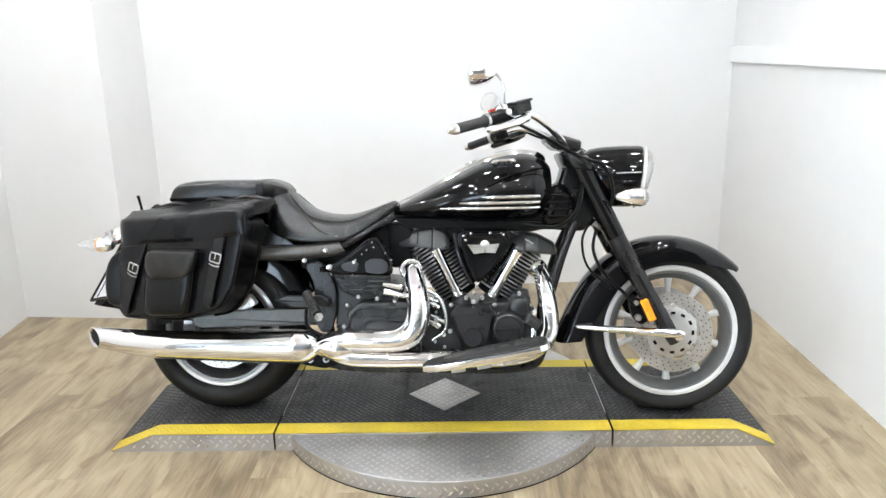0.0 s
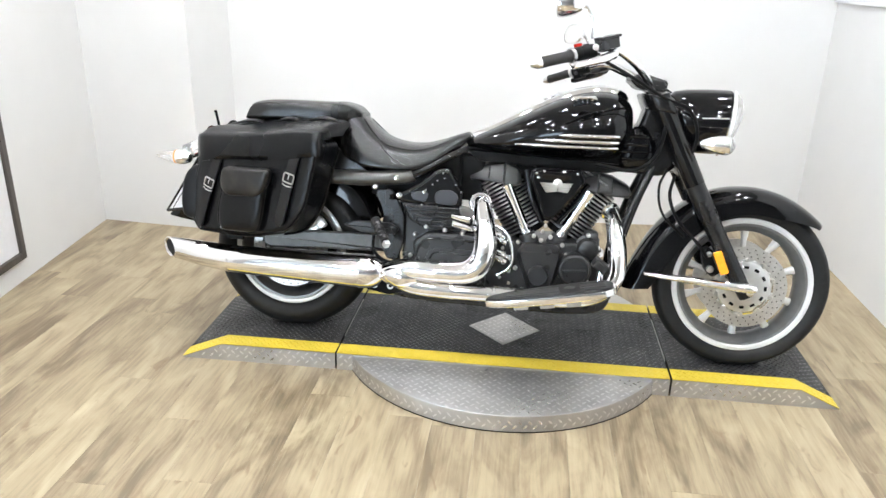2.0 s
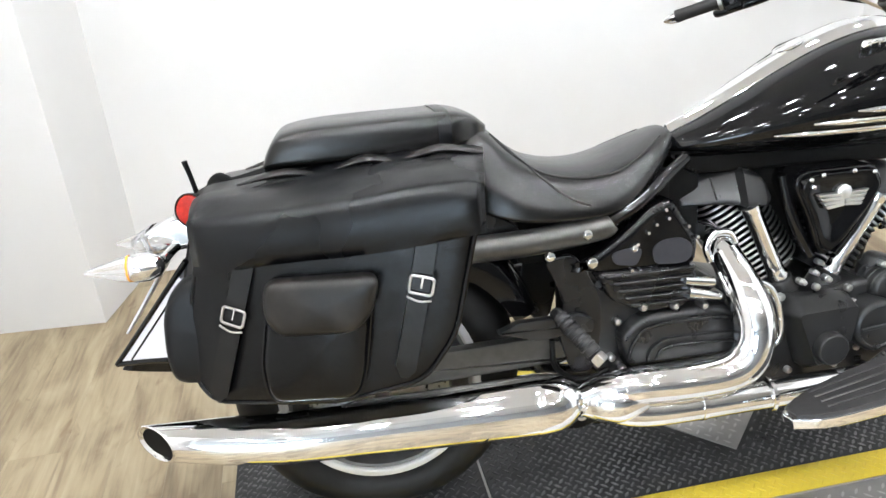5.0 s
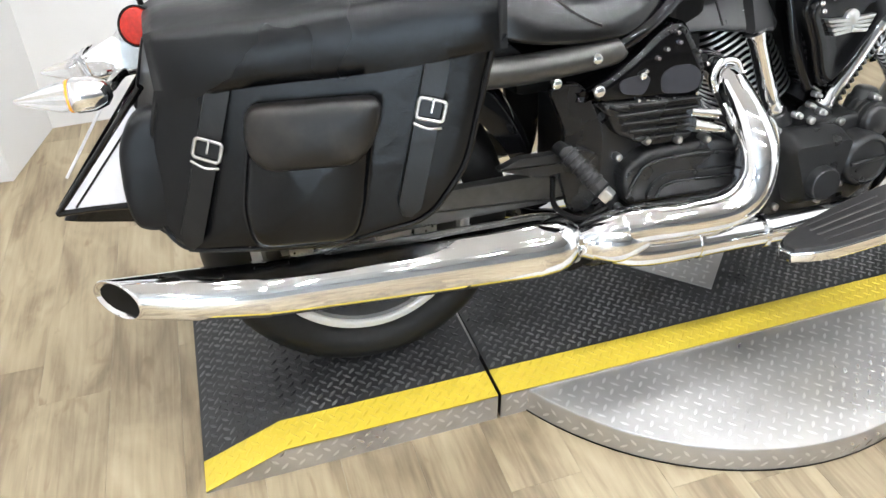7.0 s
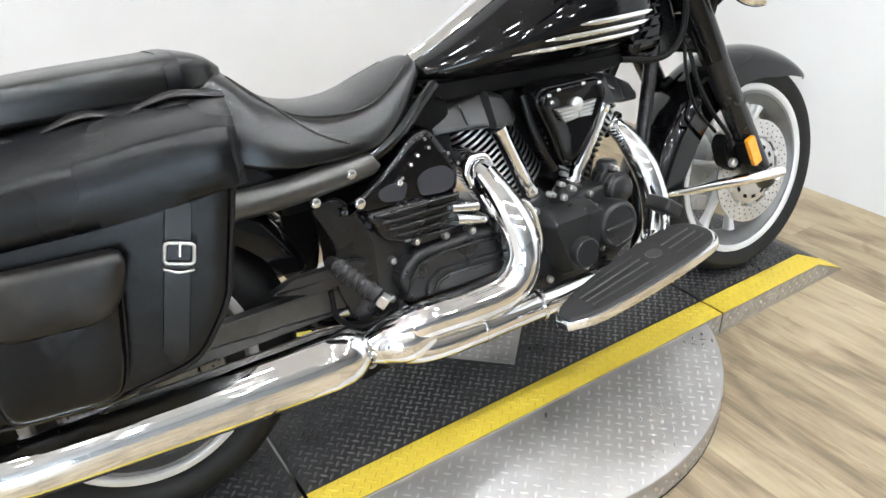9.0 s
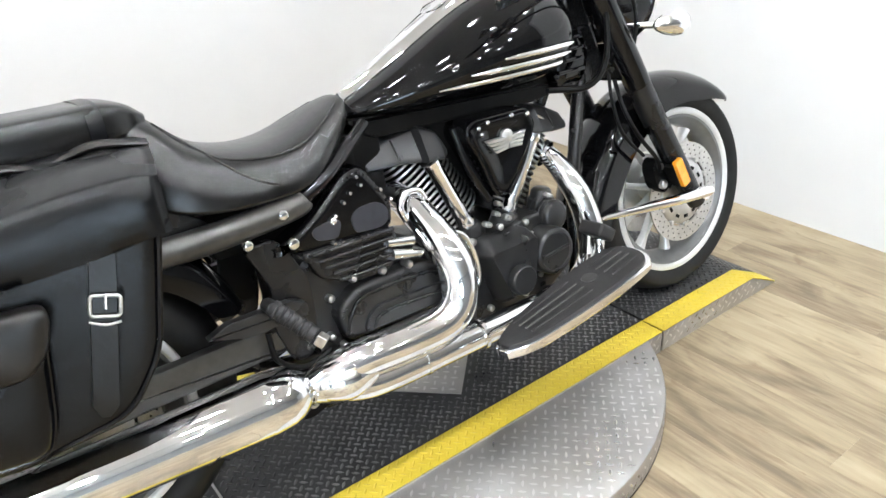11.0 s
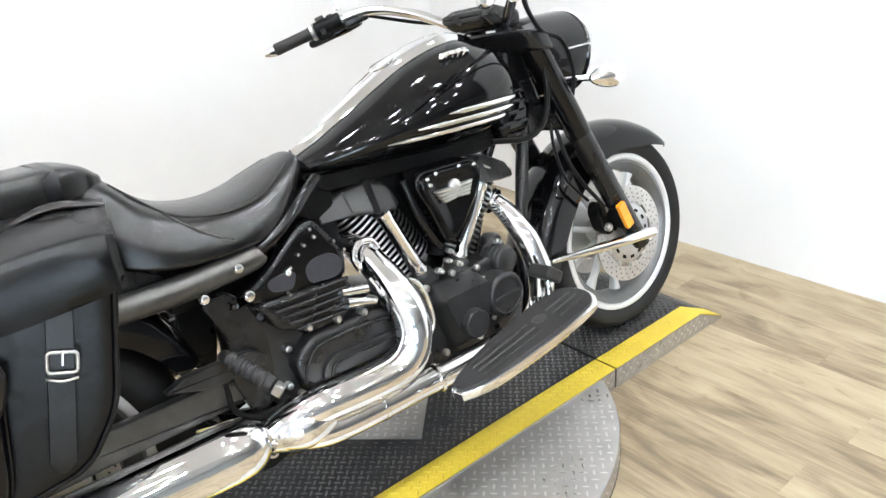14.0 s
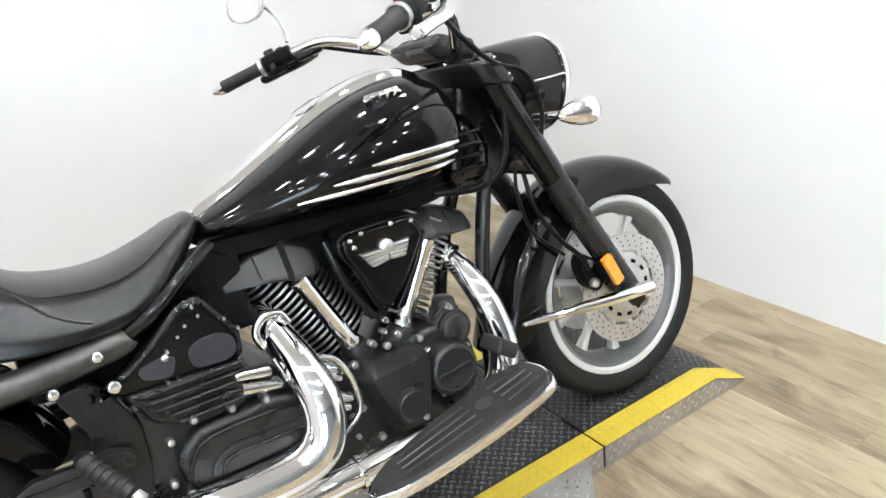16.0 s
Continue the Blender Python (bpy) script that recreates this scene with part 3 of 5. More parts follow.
# fork, with the steering head
for s in (-1, 1):
    y = 0.125 * s
    fork = part("fork_leg", tube([(1.465, y, 0.685), (1.530, y, 0.565), (1.632, y, 0.385), (1.692, y, 0.290)], [0.0335, 0.033, 0.031, 0.026], 20, 4), SATIN, bike, "satin black fork slider")
    part("fork_cover", tube([(1.318, y, 0.975), (1.340, y, 0.928), (1.455, y, 0.705), (1.470, y, 0.677)], [0.035, 0.036, 0.035, 0.0342], 20, 4), GLOSS, fork)
    part("axle_nut", turned([(0.0, 0.014), (0.012, 0.014), (0.014, 0.010)], (1.694, y + s * 0.024, 0.312), (0, s, 0), 12), CHROME, fork)
    part("fender_rail", tube([(1.712, s * 0.160, 0.324), (1.692, s * 0.161, 0.327), (1.60, s * 0.152, 0.330), (1.47, s * 0.128, 0.335), (1.350, s * 0.099, 0.338), (1.332, s * 0.095, 0.338)], [0.012, 0.0185, 0.0175, 0.0145, 0.0095, 0.004], 16, 5, flat=0.9), CHROME, bike, "chrome fender rail")
    cal = part("brake_caliper", prism(rounded([(1.540, 0.46), (1.590, 0.425), (1.600, 0.37), (1.570, 0.345), (1.540, 0.37), (1.522, 0.43)], 0.015), s * 0.07, s * 0.116, 0.008), DARK, bike, "black brake caliper")
    part("bolt", turned([(0, 0.013), (0.012, 0.013), (0.016, 0.009)], (1.556, s * 0.114, 0.378), (0, s, 0), 12), STEEL, cal)
    part("bolt", turned([(0, 0.010), (0.010, 0.010), (0.013, 0.007)], (1.548, s * 0.114, 0.432), (0, s, 0), 12), STEEL, cal)
    ref = part("side_reflector", prism(rounded([(1.549, 0.446), (1.577, 0.457), (1.612, 0.380), (1.585, 0.368)], 0.005), s * 0.158, s * 0.172, 0.003), AMBER, bike, "amber side reflector")
    part("bracket", prism([(1.555, 0.43), (1.585, 0.44), (1.615, 0.378), (1.59, 0.366)], s * 0.12, s * 0.158, 0.002), DARK, ref)

part("lower_clamp", prism(rounded([(1.385, 0.76), (1.44, 0.79), (1.475, 0.72), (1.42, 0.69)], 0.015), -0.122, 0.122, 0.01), SATIN, bike)
rings = []
for f, k in ((0.0, 0.90), (0.004, 0.97), (0.012, 1.0), (0.050, 1.0), (0.058, 0.97), (0.062, 0.90)):
    rings.append([(1.318 + 0.40 * f + 0.060 * k * x, 0.172 * k * y, 0.974 - 0.92 * f - 0.10 * x * 0.06) for x, y in oval(36, 1.0, 1.0, 3.2)])
part("upper_clamp", loft(rings), SATIN, bike, "satin black fork clamp")
part("steering_head", prism(rounded([(1.290, 0.960), (1.345, 0.950), (1.415, 0.735), (1.365, 0.690), (1.215, 0.700), (1.215, 0.80), (1.270, 0.870)], 0.03), -0.075, 0.075, 0.02, 3), SATIN, bike, "satin black steering head cover")
part("neck_cowl", prism(rounded([(1.225, 0.850), (1.280, 0.872), (1.335, 0.80), (1.315, 0.720), (1.205, 0.715)], 0.03), -0.105, 0.105, 0.03, 3), GLOSS, bike)
for k in range(4):
    part("cowl_rib", block((1.256, 0, 0.828 - 0.026 * k), (0.090, 0.222, 0.010), 0.004), GLOSS, bike)

# headlamp
HX = -0.030
lampbody = []
for x, r, dz in ((1.385, 0.035, 0.02), (1.392, 0.070, 0.015), (1.415, 0.094, 0.008), (1.455, 0.108, 0.002), (1.52, 0.114, 0.0), (1.575, 0.115, 0.0), (1.596, 0.113, 0.0)):
    lampbody.append([(HX + x + 0.016 * math.sin(t) * max(0, (x - 1.45) / 0.14), r * math.cos(t), 0.893 + dz + r * math.sin(t)) for t in [2 * math.pi * k / 40 for k in range(40)]])
head = part("headlight", loft(lampbody), GLOSS, bike, "gloss black headlight shell with a chrome rim")


def lamp_ring(x, r, bulge=0.0):
    return [(HX + x + 0.016 * math.sin(t) + bulge, r * math.cos(t), 0.893 + r * math.sin(t)) for t in [2 * math.pi * k / 40 for k in range(40)]]


part("rim", loft([lamp_ring(1.590, 0.113), lamp_ring(1.592, 0.121), lamp_ring(1.599, 0.1215), lamp_ring(1.607, 0.116), lamp_ring(1.607, 0.105), lamp_ring(1.600, 0.105)], caps=False), CHROME, head)
part("lens", loft([lamp_ring(1.606, 0.106), lamp_ring(1.626, 0.098), lamp_ring(1.640, 0.066), lamp_ring(1.646, 0.02)]), LENS, head, "clear headlight lens")
part("trim_strip", tube([(1.47, -0.1145, 0.905), (1.560, -0.1155, 0.908)], 0.0024, 8), ALLOY, head)
for s in (-1, 1):
    sg = part("turn_signal", turned([(0.0, 0.004), (0.010, 0.013), (0.035, 0.024), (0.065, 0.0315), (0.088, 0.033), (0.098, 0.031)], (1.450, s * 0.205, 0.823), (1, 0, -0.03), 24), CHROME, bike, "chrome bullet turn signal")
    part("lens", turned([(0.094, 0.031), (0.106, 0.027), (0.116, 0.016), (0.119, 0.0)], (1.450, s * 0.205, 0.823), (1, 0, -0.03), 24), LENS, sg)
    part("stalk", tube([(1.455, s * 0.11, 0.826), (1.475, s * 0.145, 0.824), (1.500, s * 0.190, 0.820)], 0.009, 10, 4), CHROME, sg)

# handlebar and controls, turned a little to the right
CONTROLS = (
    (-1, (0.904, -0.459, 1.047), (1.000, -0.388, 1.077), [(1.305, -0.05, 0.990), (1.285, -0.10, 1.010), (1.215, -0.21, 1.072), (1.120, -0.305, 1.112), (1.000, -0.388, 1.077)]),
    (1, (0.932, 0.512, 1.032), (1.028, 0.441, 1.063), [(1.305, 0.05, 0.990), (1.292, 0.13, 1.014), (1.235, 0.245, 1.070), (1.150, 0.352, 1.096), (1.028, 0.441, 1.063)]),
)
for s, grip_a, grip_b, bend in CONTROLS:
    a, b = Vector(grip_a), Vector(grip_b)
    d = (b - a).normalized()
    m = d.to_track_quat("X", "Z").to_matrix().to_4x4()
    ahead = Vector((-d.y * -s, d.x * -s, 0)).normalized() * (1 if -d.y * -s > 0 else -1)
    bar = part("handlebar", tube(bend, 0.0135, 16, 7), CHROME, bike, "chrome handlebar")
    part("grip", turned([(0.0, 0.0165), (0.006, 0.0178), (0.03, 0.0172), (0.09, 0.0172), (0.112, 0.0178), (0.116, 0.021), (0.122, 0.021)], a, d, 24), PAD, bar, "black rubber grip")
    part("bar_end", turned([(-0.034, 0.0), (-0.032, 0.007), (-0.022, 0.012), (-0.010, 0.0165), (0.002, 0.0172)], a, d, 24), CHROME, bar)
    # the switch housing: a short drum with a collar and a rocker
    c = b + d * 0.034
    part("collar", turned([(-0.006, 0.018), (-0.004, 0.0245), (0.006, 0.0245), (0.008, 0.018)], b, d, 24), ALLOY, bar)
    sw = part("switch_housing", turned([(-0.026, 0.017), (-0.024, 0.0225), (-0.004, 0.0235), (-0.002, 0.0222), (0.002, 0.0222), (0.004, 0.0235), (0.052, 0.0225), (0.056, 0.016)], c, d, 28), DARK, bar, "black switch housing")
    part("switch", block(c + Vector((-0.008, 0.002, 0.026)), (0.026, 0.014, 0.012), 0.004, m), RED if s < 0 else PAD, sw)
    part("switch", block(c + d * 0.022 + Vector((0, 0, 0.023)), (0.018, 0.012, 0.008), 0.003, m), PAD, sw)
    part("switch_pod", block(c + Vector((0.004, 0.0, -0.020)), (0.044, 0.036, 0.026), 0.008, m, 3), DARK, sw)
    part("switch", block(c + Vector((-0.012, -0.016, -0.012)), (0.014, 0.010, 0.014), 0.003, m), PAD, sw)
    # lever with its perch and, on the brake side, the fluid reservoir
    e = c + d * 0.100 + ahead * 0.012 + Vector((0, 0, 0.014))
    if s < 0:
        mc = part("reservoir", block(e, (0.070, 0.046, 0.034), 0.007, m, 3), SATIN, bar, "black brake fluid reservoir")
        part("cap", block(e + Vector((0, 0, 0.020)), (0.076, 0.050, 0.009), 0.004, m), SATIN, mc)
        for k in (-1, 1):
            part("bolt", turned([(0, 0.005), (0.006, 0.005), (0.008, 0.003)], e + d * (0.026 * k) + Vector((0, 0, 0.022)), (0, 0, 1), 10), STEEL, mc)
        part("union_bolt", turned([(0, 0.010), (0.012, 0.010), (0.015, 0.006)], e + d * -0.048 + Vector((0, -0.012, -0.004)), (0, -1, 0), 12), STEEL, mc)
    part("perch", block(c + d * 0.098 + ahead * 0.014 + Vector((0, 0, -0.018)), (0.076, 0.040, 0.026), 0.010, m, 3), CHROME if s < 0 else SATIN, bar, "clamp of the lever")
    root = c + d * 0.105 + ahead * 0.036 + Vector((0, 0, -0.022))
    part("lever", tube([root, root - d * 0.045 + ahead * 0.012 + Vector((0, 0, -0.004)), root - d * 0.100 + ahead * 0.004 + Vector((0, 0, -0.006)), root - d * 0.150 - ahead * 0.002 + Vector((0, 0, -0.006)), root - d * 0.158 - ahead * 0.002 + Vector((0, 0, -0.006))], [0.019, 0.0180, 0.0150, 0.0150, 0.009], 14, 5, flat=0.8), CHROME if s < 0 else SATIN, bar, "wide chrome brake lever" if s < 0 else "black clutch lever")
    # mirror
    foot = e + Vector((-0.052, -0.012, 0.012)) if s < 0 else e + Vector((-0.050, 0.01, 0.002))
    tip = Vector((1.038, -0.340, 1.230)) if s < 0 else Vector((1.064, 0.432, 1.216))
    face_c = Vector((0.966, -0.345, 1.238)) if s < 0 else Vector((1.020, 0.440, 1.218))
    mid = foot.lerp(tip, 0.5) + Vector((0.010, 0, 0.006))
    mir = part("mirror", tube([foot, mid, tip, tip.lerp(face_c, 0.35)], [0.006, 0.005, 0.0055, 0.008], 10, 5), CHROME, bike, "chrome teardrop mirror on a bent stem")
    look_at = Vector((-0.93, 0.24, 0.16) if s < 0 else (-0.72, -0.60, 0.16)).normalized()
    face = look_at.to_track_quat("Z", "Y").to_matrix().to_4x4()
    deep = 1.0 if s < 0 else 0.8

    def mirror_ring(k, z, lift=0.0):
        return [face @ Vector((x * k, y * k + lift, z * deep)) + face_c for x, y in oval(32, *((0.056, 0.044) if s < 0 else (0.052, 0.041)), 2.3)]

    part("shell", loft([mirror_ring(0.10, -0.066, 0.004), mirror_ring(0.34, -0.061, 0.004), mirror_ring(0.64, -0.047, 0.003), mirror_ring(0.88, -0.026, 0.002), mirror_ring(0.985, -0.009), mirror_ring(1.0, 0.0), mirror_ring(1.0, 0.006)]), CHROME, mir)
    part("bezel", tube([*mirror_ring(0.985, 0.006), mirror_ring(0.985, 0.006)[0]], 0.0024, 8, 2), ALLOY, mir)
    part("glass", loft([mirror_ring(0.93, 0.0062), mirror_ring(0.93, 0.0078)]), MIRROR, mir)
for s in (-1, 1):
    part("riser", tube([(1.325, s * 0.05, 0.955), (1.304, s * 0.05, 1.000)], 0.020, 16), SATIN, bike)
part("bar_clamp", block((1.303, 0, 1.000), (0.045, 0.15, 0.028), 0.008), SATIN, bike)
part("meter_cover", prism(rounded([(1.212, 1.030), (1.257, 1.052), (1.350, 1.025), (1.345, 0.985), (1.245, 0.996)], 0.015), -0.085, 0.085, 0.012, 3), SATIN, bike)


def cable(pts, r=0.005, name="cable"):
    return part(name, tube(pts, r, 8, 6), DARK, bike)


cable([(1.10, -0.36, 1.070), (1.21, -0.25, 1.025), (1.33, -0.17, 0.965), (1.42, -0.150, 0.930), (1.455, -0.145, 0.84), (1.43, -0.14, 0.74)], 0.006, "brake_hose")
cable([(1.16, 0.38, 1.09), (1.25, 0.26, 1.045), (1.40, 0.15, 0.99), (1.44, 0.12, 0.88)])
cable([(1.40, -0.11, 0.70), (1.385, -0.15, 0.63), (1.42, -0.165, 0.55), (1.50, -0.150, 0.47), (1.54, -0.125, 0.42)], 0.006, "brake_hose")
cable([(1.37, -0.12, 0.72), (1.345, -0.15, 0.66), (1.365, -0.16, 0.57), (1.45, -0.15, 0.49)], 0.0045)
cable([(1.12, -0.165, 0.728), (1.24, -0.175, 0.715), (1.315, -0.165, 0.76), (1.345, -0.15, 0.86), (1.34, -0.14, 0.93)], 0.007, "wiring_loom")

# Added dark block: keeps the gap beside the rear cylinder black.
part("battery_box", block((0.665, 0, 0.640), (0.11, 0.12, 0.17), 0.012), DARK, bike)

# frame
for s in (-1, 1):
    part("down_tube", tube([(1.335, s * 0.055, 0.74), (1.278, s * 0.082, 0.60), (1.228, s * 0.100, 0.42), (1.205, s * 0.115, 0.25), (1.13, s * 0.120, 0.19), (0.80, s * 0.120, 0.185), (0.42, s * 0.120, 0.20), (0.36, s * 0.12, 0.30)], 0.018, 14, 6), SATIN, bike, "satin black frame tube")
    rail = part("seat_rail", tube([(0.16, s * 0.155, 0.622), (0.30, s * 0.165, 0.626), (0.45, s * 0.170, 0.640), (0.475, s * 0.169, 0.648)], [0.027, 0.027, 0.025, 0.018], 16, 6), GUNMETAL, bike, "dark metallic seat rail")
    part("frame_tube", tube([(0.44, s * 0.168, 0.636), (0.53, s * 0.164, 0.676), (0.60, s * 0.142, 0.720), (0.66, s * 0.112, 0.750)], [0.016, 0.014, 0.013, 0.013], 14, 6), GLOSS, bike, "gloss black frame tube")
    for bx, bz in ((0.419, 0.636), (0.341, 0.600)):
        part("bolt", turned([(0, 0.0105), (0.008, 0.0105), (0.012, 0.006)], (bx, s * 0.188, bz), (0, s, 0), 14), CHROME, rail)
    part("pivot_plate", prism(rounded([(0.335, 0.588), (0.400, 0.592), (0.428, 0.545), (0.452, 0.49), (0.450, 0.40), (0.430, 0.330), (0.385, 0.330), (0.360, 0.42), (0.372, 0.50)], 0.02), s * 0.150, s * 0.170, 0.006), SATIN, bike, "black frame pivot plate")
    part("swingarm", prism(rounded([(-0.105, 0.372), (-0.085, 0.395), (0.10, 0.412), (0.36, 0.418), (0.40, 0.355), (0.10, 0.345), (-0.08, 0.335)], 0.012), s * 0.125, s * 0.158, 0.010), GUNMETAL, bike, "dark metallic swingarm")
    part("lower_cover", prism(rounded([(0.31, 0.245), (0.36, 0.262), (0.46, 0.255), (0.48, 0.215), (0.40, 0.190), (0.31, 0.205)], 0.012), s * 0.140, s * 0.158, 0.005), DARK, bike)
for bx in (0.345, 0.405):
    part("ring_bolt", turned([(0.0, 0.012), (0.007, 0.012), (0.007, 0.007), (0.0, 0.007)], (bx, -0.158, 0.226), (0, -1, 0), 18, closed=True), STEEL, bike)
ab = part("axle_block", prism(rounded([(-0.090, 0.385), (-0.060, 0.425), (0.005, 0.436), (0.060, 0.452), (0.118, 0.466), (0.145, 0.430), (0.070, 0.392), (-0.010, 0.374)], 0.012), -0.140, -0.105, 0.006), ALLOY, bike, "bare alloy rear caliper bracket")
for hx, hz, r in ((-0.060, 0.402, 0.010), (-0.020, 0.412, 0.008), (0.040, 0.415, 0.012), (0.095, 0.440, 0.009), (0.112, 0.428, 0.006)):
    part("bolt", turned([(0, r), (0.005, r), (0.008, r * 0.6)], (hx, -0.139, hz), (0, -1, 0), 12), STEEL, ab)
part("rear_axle", turned([(-0.165, 0.0), (-0.165, 0.016), (0.165, 0.016), (0.165, 0.0)], RW, (0, 1, 0), 18), STEEL, bike)
for s in (-1, 1):
    part("peg_bracket", prism(rounded([(0.225, 0.452), (0.27, 0.470), (0.40, 0.470), (0.43, 0.455), (0.43, 0.43), (0.30, 0.428)], 0.01), s * 0.172, s * 0.196, 0.005), ENGINE, bike, "black passenger peg bracket")
    peg = part("footpeg", tube([(0.350, s * 0.215, 0.480), (0.400, s * 0.268, 0.418)], 0.0165, 16), PAD, bike, "folded ribbed rubber passenger peg")
    for k in range(6):
        f = 0.12 + 0.14 * k
        part("rib", turned([(-0.003, 0.0165), (-0.002, 0.0186), (0.002, 0.0186), (0.003, 0.0165)], (0.350 + 0.05 * f, s * (0.215 + 0.053 * f), 0.480 - 0.062 * f), (0.05, s * 0.053, -0.062), 16), PAD, peg)
    part("cap", block((0.408, s * 0.276, 0.408), (0.020, 0.022, 0.024), 0.004, pose(0, 0, 0, 0, 38, 45 * s)), STEEL, peg)
    part("pivot", turned([(0, 0.014), (0.03, 0.014), (0.034, 0.010)], (0.350, s * 0.190, 0.478), (0, s, 0), 14), ENGINE, peg)
cable([(0.34, -0.185, 0.42), (0.345, -0.19, 0.36), (0.40, -0.19, 0.325), (0.46, -0.18, 0.335)], 0.006, "brake_hose")
part("side_stand", tube([(0.62, 0.12, 0.21), (0.64, 0.22, 0.115), (0.67, 0.285, 0.066)], [0.017, 0.015, 0.014], 12, 4), SATIN, bike, "satin black side stand")


# ---- tank, seats ----
def tank_ring(x, top, low, hw, low_hw):
    ring = []
    mid = low + 0.40 * (top - low)
    for k in range(48):
        t = 2 * math.pi * k / 48
        c, s = math.cos(t), math.sin(t)
        if s >= 0:
            ring.append((x, hw * math.copysign(abs(c) ** 0.82, c), mid + (top - mid) * abs(s) ** 0.92))
        else:
            ring.append((x, (low_hw + (hw - low_hw) * (1 - abs(s)) ** 0.7) * math.copysign(abs(c) ** 0.55, c), mid - (mid - low) * abs(s) ** 0.75))
    return ring


TANK = [(0.652, 0.778, 0.752, 0.030, 0.020), (0.672, 0.793, 0.748, 0.066, 0.045), (0.735, 0.824, 0.742, 0.104, 0.07), (0.818, 0.868, 0.738, 0.140, 0.10), (0.900, 0.912, 0.735, 0.168, 0.12), (0.980, 0.950, 0.732, 0.187, 0.13), (1.060, 0.975, 0.731, 0.197, 0.13), (1.130, 0.984, 0.733, 0.198, 0.13), (1.180, 0.977, 0.740, 0.190, 0.12), (1.215, 0.960, 0.762, 0.168, 0.10), (1.236, 0.935, 0.800, 0.125, 0.08), (1.243, 0.912, 0.830, 0.070, 0.05)]
tank = part("fuel_tank", loft([tank_ring(*q) for q in smooth_path(TANK, 5)]), GLOSS, bike, "gloss black teardrop fuel tank with chrome strips", angle=60)


def tank_at(x, z_frac=None, y=None):
    """A point of the tank's right flank: station x, and how high up its upper half."""
    qs = smooth_path(TANK, 5)
    cols = list(zip(*qs))
    top, low, hw, lw = [float(np.interp(x, cols[0], cols[k])) for k in (1, 2, 3, 4)]
    mid = low + 0.40 * (top - low)
    return top, low, hw, lw, mid


def flank(x, z):
    top, low, hw, lw, mid = tank_at(x)
    if z >= mid:
        s = min(1.0, ((z - mid) / (top - mid)) ** (1 / 0.92))
        return hw * (1 - s * s) ** 0.41
    s = min(1.0, ((mid - z) / (mid - low)) ** (1 / 0.75))
    return (lw + (hw - lw) * (1 - s) ** 0.7) * max(1e-4, 1 - s * s) ** 0.275


for s in (-1, 1):
    for xa, z in ((0.835, 0.786), (0.905, 0.806), (0.985, 0.827)):
        pts = [(xa + (1.190 - xa) * k / 10, s * (flank(xa + (1.190 - xa) * k / 10, z - 0.004 * (1 - k / 10)) + 0.003), z - 0.004 * (1 - k / 10)) for k in range(11)]
        part("side_strip", tube(pts, [0.0018, 0.0042, *[0.0062] * 8, 0.005], 10, 3), CHROME, tank, "chrome side strip")
    x, z = 1.063, 0.946
    y = flank(x, z)
    lie = pose(x, s * (y + 0.004), z + 0.003, s * -38, -4, 0)
    badge = part("tank_badge", block((0, 0, 0), (0.080, 0.010, 0.020), 0.004, lie, 3), CHROME, tank, "small winged chrome tank badge")
    for k in range(5):
        dx = -0.034 + 0.017 * k
        part("feather", block((0, 0, 0), (0.017, 0.010, 0.020 + 0.006 * (k % 2)), 0.005, lie @ pose(dx, s * 0.005, 0.004 - 0.002 * abs(k - 2), 0, 14 * (k - 2), 0), 3), CHROME, badge)
rings = []
for q in smooth_path([(0.668, 0.0, 0.014), (0.735, 0.0, 0.032), (0.82, 0.0, 0.048), (0.90, 0, 0.060), (0.98, 0, 0.070), (1.06, 0, 0.076), (1.13, 0, 0.074), (1.19, 0, 0.064), (1.222, 0, 0.044)], 4):
    x, _, hw = q
    top = tank_at(x)[0]
    rings.append([(x, hw, top - 0.034 * (hw / 0.076)), (x, hw * 0.96, top - 0.016 * (hw / 0.076)), (x, hw * 0.7, top + 0.009), (x, hw * 0.35, top + 0.016), (x, 0, top + 0.018), (x, -hw * 0.35, top + 0.016), (x, -hw * 0.7, top + 0.010), (x, -hw * 0.96, top - 0.016 * (hw / 0.076)), (x, -hw, top - 0.034 * (hw / 0.076))])
part("tank_console", loft(rings), CHROME, tank, "chrome console along the tank top")
part("fuel_cap", turned([(0.0, 0.034), (0.003, 0.034), (0.006, 0.028), (0.007, 0.0)], (0.95, 0, tank_at(0.95)[0] + 0.015), (-0.45, 0, 1), 28), CHROME, tank)


def cushion(name, stations, label, power=2.5, under=5.5, dome=False):
    """A padded seat: stations of (x, top, underside, half width)."""
    rings = []
    for x, top, low, hw in smooth_path(stations, 5):
        mid, h = (top + low) / 2, max(0.003, (top - low) / 2)
        upper, lower = oval(36, hw, h, power), oval(36, hw, h, under)
        if dome:
            lip = min(0.016, h * 0.5)
            upper = [(y, z * (2 * h - lip) / h - h + lip) for y, z in upper]
            lower = [(y, z * lip / h - h + lip) for y, z in lower]
        rings.append([(x, y, mid + z) for y, z in upper[:19] + lower[19:]])
    return part(name, loft(rings), VINYL, bike, label, angle=60)


